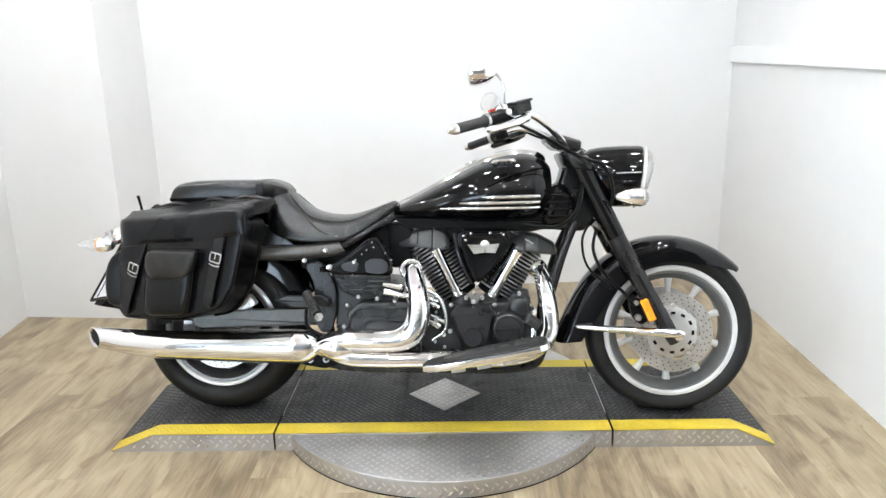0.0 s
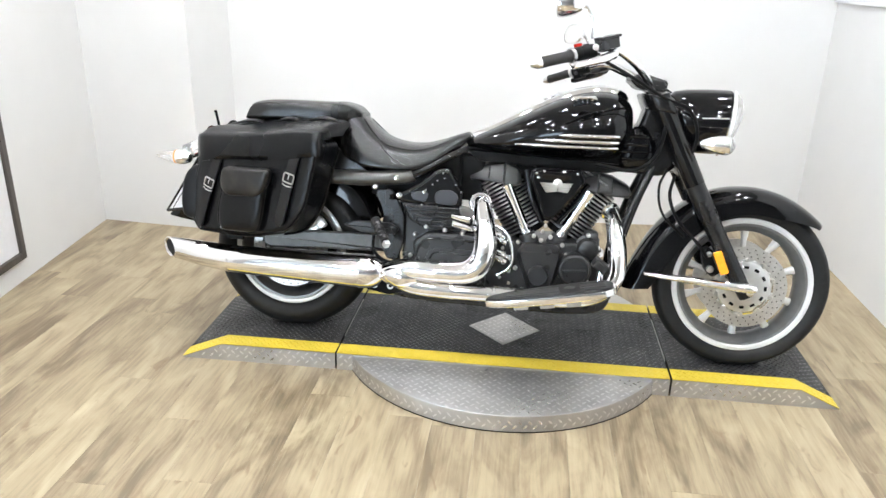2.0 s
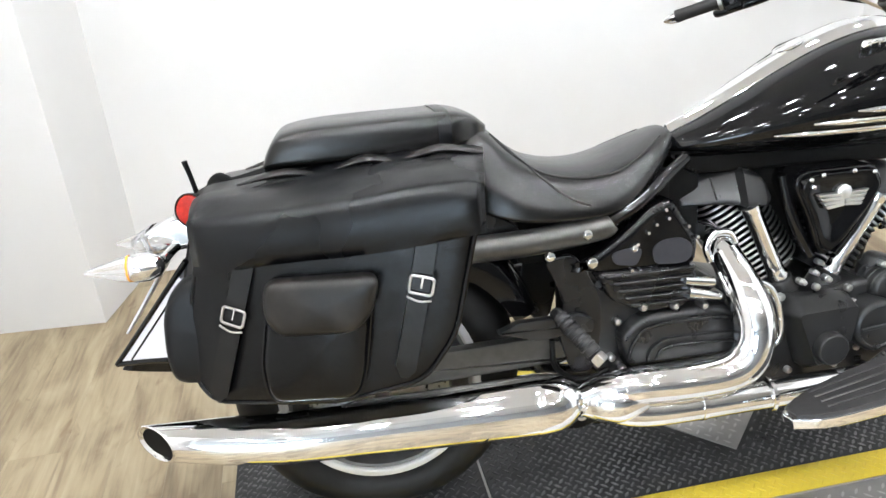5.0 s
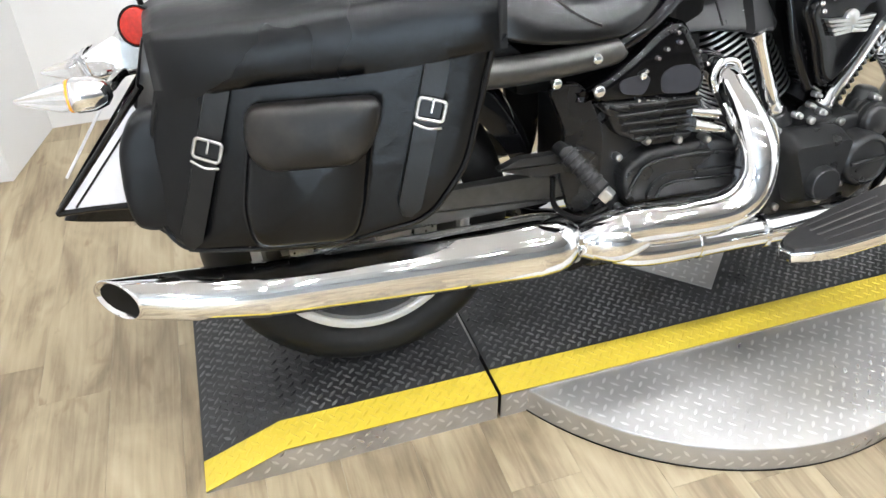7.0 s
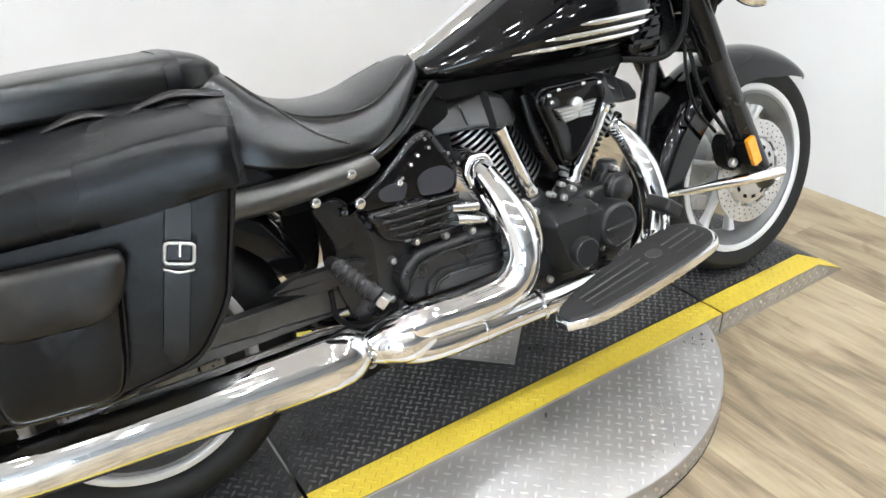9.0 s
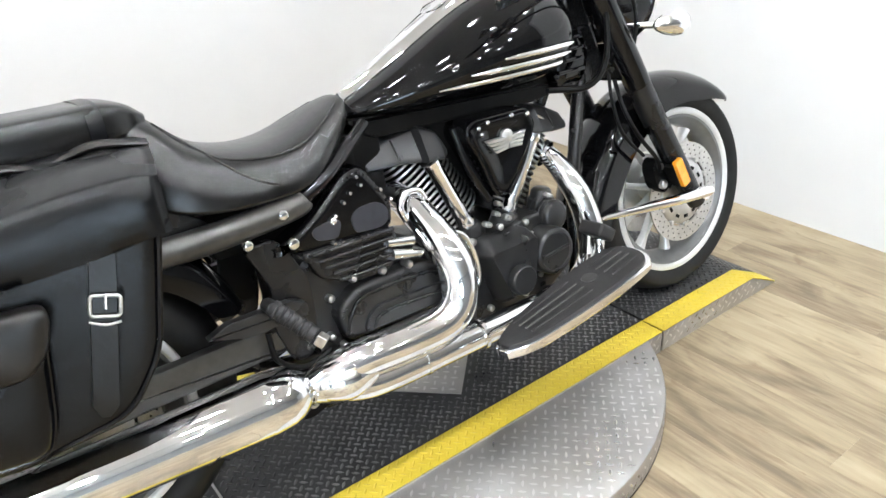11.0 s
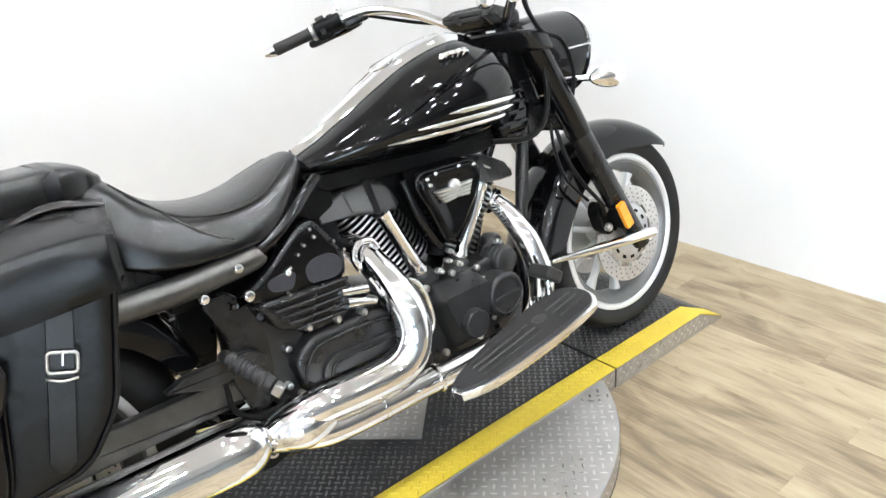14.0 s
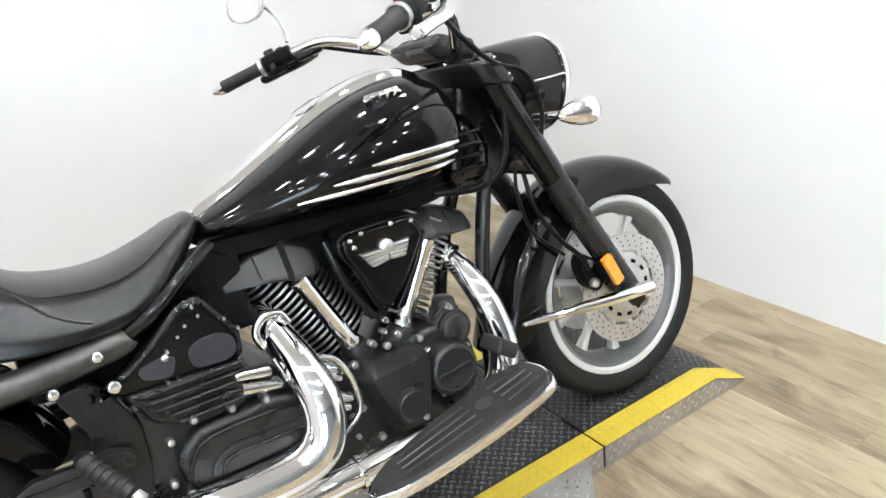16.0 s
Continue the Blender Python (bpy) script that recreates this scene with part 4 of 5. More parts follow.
SADDLE = [(0.172, 0.800, 0.745, 0.075), (0.185, 0.856, 0.715, 0.120), (0.215, 0.868, 0.690, 0.155), (0.255, 0.848, 0.672, 0.172), (0.300, 0.806, 0.662, 0.182), (0.350, 0.775, 0.657, 0.186), (0.420, 0.758, 0.655, 0.186), (0.490, 0.759, 0.660, 0.178), (0.560, 0.777, 0.695, 0.152), (0.615, 0.797, 0.735, 0.110), (0.650, 0.808, 0.765, 0.070), (0.664, 0.802, 0.782, 0.040)]
seat = cushion("rider_seat", SADDLE, "black vinyl rider saddle with a deep scooped shape", 2.3, 3.0, True)


def on_saddle(x, k, side):
    """A point of the saddle's skin at station x, the share k of the half width out."""
    cols = list(zip(*smooth_path(SADDLE, 5)))
    top, low, hw = [float(np.interp(x, cols[0], cols[n])) for n in (1, 2, 3)]
    lip = min(0.016, (top - low) / 4)
    return (x, side * k * hw, low + lip + (top - low - lip) * (1 - k ** 2.3) ** (1 / 2.3))


for s in (-1, 1):
    part("seam", tube([on_saddle(x, k, s) for x, k in ((0.262, 0.36), (0.318, 0.55), (0.346, 0.65), (0.393, 0.69), (0.457, 0.72), (0.523, 0.74), (0.576, 0.70), (0.628, 0.63))], 0.0024, 8, 4), WORN, seat, "stitched seam")
    part("seam", tube([on_saddle(x, k, s) for x, k in ((0.330, 0.64), (0.365, 0.86), (0.385, 0.925), (0.408, 0.965), (0.430, 0.985))], 0.0022, 8, 4), WORN, seat, "stitched seam")
pillion = cushion("pillion_seat", [(-0.160, 0.850, 0.815, 0.085), (-0.154, 0.872, 0.812, 0.104), (-0.135, 0.884, 0.812, 0.114), (-0.08, 0.891, 0.812, 0.123), (0.02, 0.893, 0.812, 0.128), (0.12, 0.893, 0.812, 0.126), (0.18, 0.893, 0.815, 0.118), (0.225, 0.880, 0.822, 0.098), (0.255, 0.857, 0.835, 0.060)], "black vinyl pillion pad", 4.2)
for v in pillion.data.vertices:
    v.co.x -= max(0.0, 0.893 - v.co.z) * 0.45 * min(1.0, max(0.0, -v.co.x / 0.15))
part("seat_strap", loft([[(x, y * 1.018, 0.853 + z * 1.03) for y, z in oval(36, 0.1235, 0.041, 3.4)] for x in (0.150, 0.154, 0.172, 0.176)], caps=False), LEATHER, pillion)
part("seat_pan", prism([(-0.15, 0.800), (0.20, 0.800), (0.20, 0.814), (-0.15, 0.814)], -0.09, 0.09, 0.005), DARK, bike)
part("fender_strut", prism(rounded([(-0.28, 0.70), (-0.24, 0.745), (0.16, 0.745), (0.30, 0.65), (0.30, 0.59), (0.14, 0.60), (-0.2, 0.64)], 0.02), -0.140, -0.125, 0.004), SATIN, bike)

# ---- engine ----
CRANK = Vector((0.965, 0, 0.36))


def cylinder(lean, label, stations):
    """A finned barrel leaning in the vee, under a rocker cover of (x, underside, top, face below, face above) stations."""
    cyl = new("cylinder")
    cyl.parent = bike
    cyl.matrix_basis = Matrix.Translation(CRANK) @ pose(0, 0, 0, 0, lean, 0)
    tagged(cyl, label=label)
    back = cyl.matrix_basis.inverted()
    part("barrel", turned([(0.10, 0.060), (0.335, 0.060)], (0, 0.01, 0), (0, 0, 1), 32), DARK, cyl)
    fin = loft([[(x * q, 0.006 + y * q, z) for x, y in oval(44, 0.086, 0.088, 2.7)] for q, z in ((0.88, 0.1270), (0.975, 0.1278), (1.0, 0.1302), (1.0, 0.1322), (0.975, 0.1346), (0.88, 0.1354))])
    f = part("fin", fin, DARK, cyl)
    f.data.materials.append(FIN)
    for p in f.data.polygons:
        p.material_index = 1 if abs(p.normal.z) < 0.9 else 0
    for q in range(1, 16):
        again(f, pose(0, 0, 0.0148 * q))
    rings = []
    for x, low, top, below, above in stations:
        rings.append([back @ Vector((x, y, z)) for y, z in ((below + 0.006, low), (below, low + 0.004), (below, low + 0.014), (above, top - 0.012), (above + 0.008, top - 0.004), (above + 0.024, top), (0.06, top), (0.082, top - 0.010), (0.094, low + 0.012), (0.090, low))])
    part("rocker_cover", loft(rings), ENGINE, cyl, "black rocker cover", angle=24)
    x, low, top, below, above = stations[2]
    part("cover_seam", tube([back @ Vector((x, below - 0.001, low + 0.012)), back @ Vector((x, above - 0.001, top - 0.010))], 0.0022, 8), SATIN, cyl)
    return cyl


cylinder(-32.5, "black rear cylinder with bright-edged fins", [(0.664, 0.646, 0.660, -0.050, -0.044), (0.676, 0.634, 0.678, -0.064, -0.050), (0.744, 0.636, 0.700, -0.088, -0.058), (0.796, 0.630, 0.710, -0.094, -0.068), (0.804, 0.628, 0.711, -0.112, -0.090), (0.846, 0.627, 0.694, -0.113, -0.090), (0.864, 0.632, 0.672, -0.098, -0.084)])
cylinder(32.0, "black front cylinder with bright-edged fins", [(1.264, 0.614, 0.626, -0.056, -0.048), (1.254, 0.604, 0.648, -0.070, -0.054), (1.194, 0.610, 0.678, -0.090, -0.060), (1.146, 0.618, 0.688, -0.094, -0.068), (1.138, 0.620, 0.689, -0.114, -0.092), (1.092, 0.624, 0.674, -0.115, -0.092), (1.074, 0.632, 0.656, -0.098, -0.084)])
for a, c in (((0.812, -0.100, 0.632), (0.896, -0.084, 0.452)), ((1.114, -0.102, 0.626), (1.020, -0.086, 0.450))):
    a, c = Vector(a), Vector(c)
    d = (a - c).normalized()
    n = (a - c).length
    p = part("pushrod_tube", turned([(0.0, 0.0245), (0.012, 0.0255), (0.016, 0.0215), (0.03, 0.0210), (n - 0.02, 0.0210), (n - 0.016, 0.0235), (n, 0.0235)], c, d, 24), CHROME, bike, "chrome pushrod tube")
    part("collar", turned([(-0.050, 0.036), (-0.022, 0.036), (-0.012, 0.030), (-0.004, 0.031), (0.004, 0.024)], c, d, 24), ENGINE, p)
part("frame_backbone", prism(rounded([(0.64, 0.755), (1.27, 0.765), (1.30, 0.715), (1.16, 0.690), (0.88, 0.700), (0.70, 0.705)], 0.02), -0.07, 0.07, 0.01), DARK, bike, "black frame backbone")
vee = [(0.895, 0.688), (0.914, 0.702), (1.074, 0.702), (1.097, 0.660), (1.060, 0.604), (1.002, 0.532), (0.970, 0.506), (0.950, 0.524), (0.922, 0.604), (0.892, 0.664)]
air = part("air_box", prism(rounded(vee, 0.016), -0.140, 0.03, 0.008, 3), GLOSS, bike, "gloss black air box between the cylinders")
mid = Vector((0.985, 0.628))
part("front_plate", loft([[(mid.x + (x - mid.x) * k, y, mid.y + (z - mid.y) * k) for x, z in rounded(vee, 0.016)] for k, y in ((0.93, -0.138), (0.90, -0.150), (0.84, -0.153), (0.60, -0.149), (0.30, -0.147))]), GLOSS, air, "dished gloss black plate")
for bx, bz in ((0.918, 0.684), (0.945, 0.692), (1.015, 0.694), (1.062, 0.688), (0.925, 0.668)):
    part("bolt", turned([(0, 0.006), (0.006, 0.006), (0.009, 0.003)], (bx, -0.149, bz), (0, -1, 0), 10), CHROME, air)
badge = part("badge", turned([(0, 0.017), (0.008, 0.017), (0.012, 0.011), (0.013, 0)], (0.995, -0.148, 0.650), (0, -1, 0), 12), ALLOY, air, "cast alloy winged badge")
for n in range(4):
    part("feather", prism(rounded([(0.994, 0.622 + 0.007 * n), (0.956 - 0.006 * n, 0.617 + 0.009 * n), (0.950 - 0.006 * n, 0.624 + 0.009 * n), (0.994, 0.630 + 0.007 * n)], 0.002, 2), -0.160, -0.146, 0.0015, 1), ALLOY, badge)
    part("feather", prism(rounded([(0.996, 0.622 + 0.007 * n), (1.032 + 0.004 * n, 0.620 + 0.009 * n), (1.037 + 0.004 * n, 0.627 + 0.009 * n), (0.996, 0.630 + 0.007 * n)], 0.002, 2), -0.160, -0.146, 0.0015, 1), ALLOY, badge)
for pts in ([(0.884, -0.106, 0.690), (0.908, -0.116, 0.590), (0.950, -0.118, 0.505)], [(1.105, -0.108, 0.650), (1.060, -0.116, 0.575), (1.005, -0.118, 0.505)]):
    part("intake_arm", tube(pts, [0.012, 0.013, 0.012], 12, 5, flat=0.7), GLOSS, air, "gloss black intake arm")

case = part("crankcase", prism(rounded([(0.70, 0.420), (0.80, 0.438), (0.87, 0.420), (0.93, 0.428), (1.00, 0.430), (1.08, 0.440), (1.14, 0.420), (1.165, 0.36), (1.165, 0.27), (1.08, 0.215), (0.74, 0.215), (0.68, 0.30)], 0.02), -0.135, 0.150, 0.014, 3), ENGINE, bike, "black crankcase")
shape = [((0.893, 0.426), (1.012, 0.428), (1.034, 0.398), (1.002, 0.262), (0.915, 0.258), (0.866, 0.394)), ((0.888, 0.403), (1.014, 0.407), (1.020, 0.400), (0.996, 0.284), (0.926, 0.280), (0.882, 0.396))]
bm = loft([[(x, y, z) for x, z in rounded(shape[q], 0.012, 3)] for q, y in ((0, -0.125), (0, -0.160), (1, -0.196))])
bmesh.ops.bevel(bm, geom=[e for e in bm.edges if e.calc_face_angle(0) > 0.5], offset=0.003, segments=2, affect="EDGES", profile=0.6)
cover = part("crank_cover", bm, ENGINE, bike, "black crankcase cover")
part("boss", turned([(0, 0.037), (0.018, 0.036), (0.022, 0.032), (0.021, 0.028), (0.021, 0)], (0.950, -0.198, 0.322), (0, -1, 0), 32), ENGINE, cover)
for bx, bz in ((0.870, 0.428), (0.952, 0.440), (1.030, 0.428), (1.046, 0.392), (1.030, 0.315), (1.006, 0.250), (0.895, 0.250), (0.866, 0.330), (0.846, 0.365), (0.842, 0.318)):
    part("bolt", turned([(0, 0.0085), (0.010, 0.0085), (0.013, 0.005)], (bx, -0.136, bz), (0, -1, 0), 10), STEEL, cover)
clutch = part("round_cover", turned([(0, 0.060), (0.05, 0.060), (0.058, 0.055), (0.06, 0.048), (0.055, 0.045), (0.055, 0.0)], (1.078, -0.130, 0.347), (0, -1, 0), 40), ENGINE, bike, "round black engine cover")
part("rib", tube([(1.036, -0.187, 0.343), (1.120, -0.187, 0.351)], 0.004, 8), ENGINE, clutch)
for k in range(6):
    a = math.pi * k / 3 + 0.3
    part("bolt", turned([(0, 0.007), (0.006, 0.007), (0.009, 0.004)], (1.078 + 0.069 * math.cos(a), -0.136, 0.347 + 0.069 * math.sin(a)), (0, -1, 0), 10), STEEL, clutch)
tower = part("oil_tower", turned([(0, 0.040), (0.02, 0.040), (0.034, 0.036), (0.040, 0.028), (0.041, 0.0)], (1.120, -0.118, 0.420), (0, -1, 0), 28), ENGINE, bike, "ribbed black oil filter boss")
for n in range(4):
    part("rib", turned([(-0.003, 0.038), (0.0, 0.046 - 0.002 * n), (0.003, 0.038)], (1.120, -0.100 - 0.015 * n, 0.420), (0, 1, 0), 28), ENGINE, tower)
part("filler_neck", turned([(0, 0.036), (0.03, 0.034), (0.034, 0.028), (0.05, 0.026), (0.056, 0.020), (0.056, 0)], (1.128, -0.085, 0.425), (0.10, -0.10, 1), 24), ENGINE, tower)
for bx, bz, r in ((0.925, 0.452, 0.006), (0.955, 0.470, 0.005), (0.985, 0.452, 0.006), (0.965, 0.492, 0.005), (1.09, 0.40, 0.006), (1.157, 0.425, 0.006), (1.12, 0.468, 0.006), (0.80, 0.43, 0.007), (0.835, 0.44, 0.007), (0.815, 0.40, 0.006), (0.82, 0.345, 0.006), (0.81, 0.29, 0.006), (0.845, 0.27, 0.006)):
    part("bolt", turned([(0, r * 1.3), (0.016, r * 1.3), (0.017, r), (0.024, r), (0.027, r * 0.6)], (bx, -0.118, bz), (0, -1, 0), 12), STEEL, case)

part("gearbox", prism(rounded([(0.44, 0.53), (0.70, 0.50), (0.76, 0.44), (0.76, 0.24), (0.50, 0.24), (0.44, 0.33)], 0.03), -0.150, 0.145, 0.02, 2), ENGINE, bike, "black gearbox")
gc = part("gear_cover", prism(rounded([(0.485, 0.405), (0.535, 0.445), (0.70, 0.450), (0.755, 0.425), (0.765, 0.355), (0.735, 0.335), (0.50, 0.335)], 0.02), -0.190, -0.140, 0.014, 3), ENGINE, bike, "black gearbox cover")
part("raised_panel", prism(rounded([(0.545, 0.375), (0.575, 0.395), (0.745, 0.390), (0.745, 0.345), (0.535, 0.345)], 0.012), -0.200, -0.186, 0.006), ENGINE, gc)
for bx, bz in ((0.49, 0.43), (0.545, 0.468), (0.615, 0.470), (0.675, 0.462), (0.475, 0.35), (0.50, 0.32)):
    part("bolt", turned([(0, 0.0085), (0.014, 0.0085), (0.018, 0.005)], (bx, -0.150, bz), (0, -1, 0), 12), STEEL, gc)
ribbed = part("ribbed_cover", prism(rounded([(0.440, 0.548), (0.648, 0.542), (0.660, 0.505), (0.630, 0.452), (0.545, 0.450), (0.470, 0.485)], 0.016), -0.182, -0.130, 0.010, 3), SATIN, bike, "black ribbed cover")
for n in range(5):
    xa, xb, z = 0.462 + 0.012 * n, 0.648 - 0.004 * n, 0.538 - 0.0170 * n
    part("rib", tube([(xa, -0.178, z), (xa + 0.02, -0.186, z + 0.001), (xb - 0.02, -0.186, z), (xb, -0.178, z - 0.001)], 0.0046, 10, 3), SATIN, ribbed)
part("moulding", tube([(0.50, -0.186, 0.352), (0.515, -0.192, 0.395), (0.555, -0.195, 0.425), (0.70, -0.195, 0.425), (0.745, -0.192, 0.405)], 0.0042, 10, 5), SATIN, gc)
part("moulding", tube([(0.555, -0.202, 0.352), (0.585, -0.204, 0.378), (0.740, -0.204, 0.374)], 0.0034, 10, 5), SATIN, gc)
for bx, bz in ((0.604, 0.459), (0.668, 0.452), (0.535, 0.466), (0.700, 0.470), (0.735, 0.445)):
    part("bolt", turned([(0, 0.009), (0.024, 0.009), (0.030, 0.005)], (bx, -0.165, bz), (0, -1, 0), 12), STEEL, gc)
for s in (-1, 1):
    sc = part("side_cover", prism(rounded([(0.382, 0.564), (0.450, 0.592), (0.505, 0.628), (0.560, 0.676), (0.606, 0.684), (0.632, 0.640), (0.662, 0.590), (0.652, 0.538), (0.470, 0.538)], 0.02), s * 0.178, s * 0.110, 0.018, 3), GLOSS, bike, "gloss black side cover")
    part("bolt", turned([(0, 0.0125), (0.008, 0.0125), (0.013, 0.008)], (0.430, s * 0.178, 0.574), (0, s, 0), 16), CHROME, sc)
    part("bolt", turned([(0, 0.008), (0.006, 0.008), (0.010, 0.004)], (0.52, s * 0.178, 0.592), (0, s, 0), 12), CHROME, sc)
for panel in ([(0.563, 0.553), (0.558, 0.588), (0.580, 0.603), (0.622, 0.604), (0.646, 0.586), (0.642, 0.556), (0.620, 0.548)], [(0.478, 0.562), (0.470, 0.586), (0.505, 0.594), (0.540, 0.590), (0.526, 0.554)]):
    part("side_panel", prism(rounded(panel, 0.014), -0.1815, -0.172, 0.002, 2), PANEL, bike, "slate grey plastic side panel")
for bx, bz in ((0.587, 0.664), (0.593, 0.646), (0.567, 0.636), (0.550, 0.621), (0.527, 0.600), (0.533, 0.543), (0.514, 0.546), (0.560, 0.540), (0.590, 0.540), (0.635, 0.625), (0.655, 0.600)):
    part("bolt", turned([(0, 0.0048), (0.006, 0.0048), (0.009, 0.003)], (bx, -0.176, bz), (0, -1, 0), 10), CHROME, bike)
# Added dark blocks that close the view through the frame.
part("battery_box", block((0.47, 0, 0.645), (0.34, 0.19, 0.18), 0.02), DARK, bike)
part("inner_box", block((0.94, 0, 0.62), (0.22, 0.10, 0.22), 0.02), DARK, bike)

# ---- exhaust ----
rear_pipe = part("header_pipe", tube([(0.735, -0.060, 0.575), (0.728, -0.105, 0.568), (0.735, -0.155, 0.535), (0.750, -0.200, 0.475), (0.757, -0.226, 0.415), (0.742, -0.235, 0.352), (0.695, -0.235, 0.322), (0.61, -0.232, 0.315), (0.50, -0.228, 0.316), (0.44, -0.218, 0.306), (0.395, -0.208, 0.292)], [0.026, 0.028, 0.031, 0.034, 0.036, 0.036, 0.036, 0.036, 0.036, 0.034, 0.030], 24, 6), CHROME, bike, "chrome rear exhaust header")
part("heat_shield", tube([(0.732, -0.145, 0.548), (0.750, -0.200, 0.478), (0.758, -0.229, 0.415), (0.743, -0.239, 0.350), (0.695, -0.240, 0.319), (0.60, -0.238, 0.313), (0.52, -0.232, 0.314), (0.475, -0.226, 0.310)], [0.034, 0.039, 0.041, 0.041, 0.040, 0.039, 0.039, 0.038], 24, 6), CHROME, rear_pipe)
part("shield_edge", tube([(0.706, -0.176, 0.515), (0.722, -0.222, 0.455), (0.722, -0.246, 0.408), (0.708, -0.252, 0.375), (0.676, -0.254, 0.352), (0.60, -0.252, 0.344)], 0.007, 10, 6), CHROME, rear_pipe, "rolled edge of the heat shield")
part("hook", tube([(0.700, -0.150, 0.535), (0.690, -0.150, 0.565), (0.710, -0.145, 0.590), (0.745, -0.140, 0.588), (0.760, -0.140, 0.565)], 0.0085, 12, 5), CHROME, rear_pipe)
part("sensor", tube([(0.625, -0.185, 0.512), (0.690, -0.180, 0.498)], [0.009, 0.011], 12), CHROME, bike, "chrome breather fitting")
part("sensor", tube([(0.630, -0.190, 0.486), (0.700, -0.188, 0.468)], [0.013, 0.010], 12), CHROME, bike, "chrome breather fitting")
part("oil_line", tube([(0.785, -0.160, 0.485), (0.827, -0.172, 0.462), (0.853, -0.172, 0.391), (0.847, -0.170, 0.339), (0.800, -0.165, 0.302)], 0.007, 12, 5), CHROME, bike, "chrome oil line")
for fx, fz in ((0.805, 0.450), (0.812, 0.430), (0.823, 0.379), (0.815, 0.360)):
    part("oil_fitting", turned([(-0.03, 0.009), (-0.012, 0.010), (-0.01, 0.013), (0.004, 0.013), (0.006, 0.009), (0.02, 0.008)], (fx, -0.160, fz), (1, -0.2, -0.4), 14), CHROME, bike, "chrome oil fitting")
front_pipe = part("header_pipe", tube([(1.186, -0.028, 0.562), (1.199, -0.060, 0.541), (1.213, -0.096, 0.497), (1.222, -0.126, 0.440), (1.226, -0.150, 0.345), (1.190, -0.176, 0.276), (1.10, -0.205, 0.248), (0.95, -0.214, 0.242), (0.78, -0.218, 0.243), (0.60, -0.222, 0.244), (0.51, -0.222, 0.250), (0.45, -0.217, 0.268), (0.398, -0.208, 0.288)], [0.024, 0.026, 0.030, 0.031, 0.031, 0.030, 0.030, 0.031, 0.031, 0.032, 0.033, 0.034, 0.036], 24, 6), CHROME, bike, "chrome front exhaust header")
part("heat_shield", tube([(1.207, -0.080, 0.519), (1.216, -0.104, 0.484), (1.225, -0.132, 0.430), (1.229, -0.156, 0.345), (1.206, -0.172, 0.290)], [0.028, 0.032, 0.034, 0.034, 0.033], 24, 5), CHROME, front_pipe)
for cx, cz in ((0.645, 0.246), (0.80, 0.243)):
    part("clamp", turned([(-0.006, 0.034), (-0.004, 0.037), (0.004, 0.037), (0.006, 0.034)], (cx, -0.219, cz), (1, 0, 0), 24), CHROME, front_pipe)
part("flange", turned([(0.0, 0.036), (0.012, 0.036), (0.016, 0.03)], (1.191, -0.040, 0.554), (0.4, -1, -0.6), 20), CHROME, front_pipe)
MUF = [(0.412, 0.0310, 0.291), (0.396, 0.0320, 0.289), (0.384, 0.0370, 0.287), (0.372, 0.0483, 0.285), (0.355, 0.0572, 0.284), (0.335, 0.0619, 0.283), (0.305, 0.0643, 0.283), (0.292, 0.0646, 0.283), (0.289, 0.0630, 0.283), (0.286, 0.0643, 0.283), (0.100, 0.0604, 0.283), (-0.100, 0.0556, 0.284), (-0.205, 0.0530, 0.285), (-0.211, 0.0515, 0.285), (-0.217, 0.0528, 0.285), (-0.340, 0.0473, 0.296)]
def muffler_y(x):
    return -0.182 - 0.025 * (x + 0.05)


rings = [[(x, muffler_y(x) + r * math.cos(t), z + r * math.sin(t)) for t in [2 * math.pi * k / 48 for k in range(48)]] for x, r, z in MUF]


def tip_ring(x, r, cut):
    return [(x - cut * math.cos(t) - 0.1 * cut * math.sin(t), muffler_y(x) + r * math.cos(t), 0.309 + r * math.sin(t)) for t in [2 * math.pi * k / 48 for k in range(48)]]


rings += [tip_ring(-0.462, 0.0395, 0.040), tip_ring(-0.468, 0.0390, 0.040), tip_ring(-0.470, 0.0365, 0.040), tip_ring(-0.467, 0.0325, 0.040), tip_ring(-0.458, 0.0310, 0.040)]
part("collector", tube([(0.520, -0.226, 0.285), (0.470, -0.222, 0.284), (0.430, -0.214, 0.287), (0.400, -0.207, 0.289)], [0.030, 0.047, 0.044, 0.034], 28, 5), CHROME, front_pipe, "chrome pipe collector")
muffler = part("muffler", loft(rings, caps=False), CHROME, bike, "long chrome muffler with a slash-cut tip")
part("tip_liner", loft([tip_ring(-0.457, 0.0312, 0.040), tip_ring(-0.41, 0.0305, 0.02), tip_ring(-0.36, 0.030, 0.0), tip_ring(-0.30, 0.028, 0.0), tip_ring(-0.298, 0.004, 0.0)]), DARK, muffler, "black muffler bore")
part("hanger", block((-0.20, -0.165, 0.42), (0.06, 0.02, 0.12), 0.006), DARK, bike)

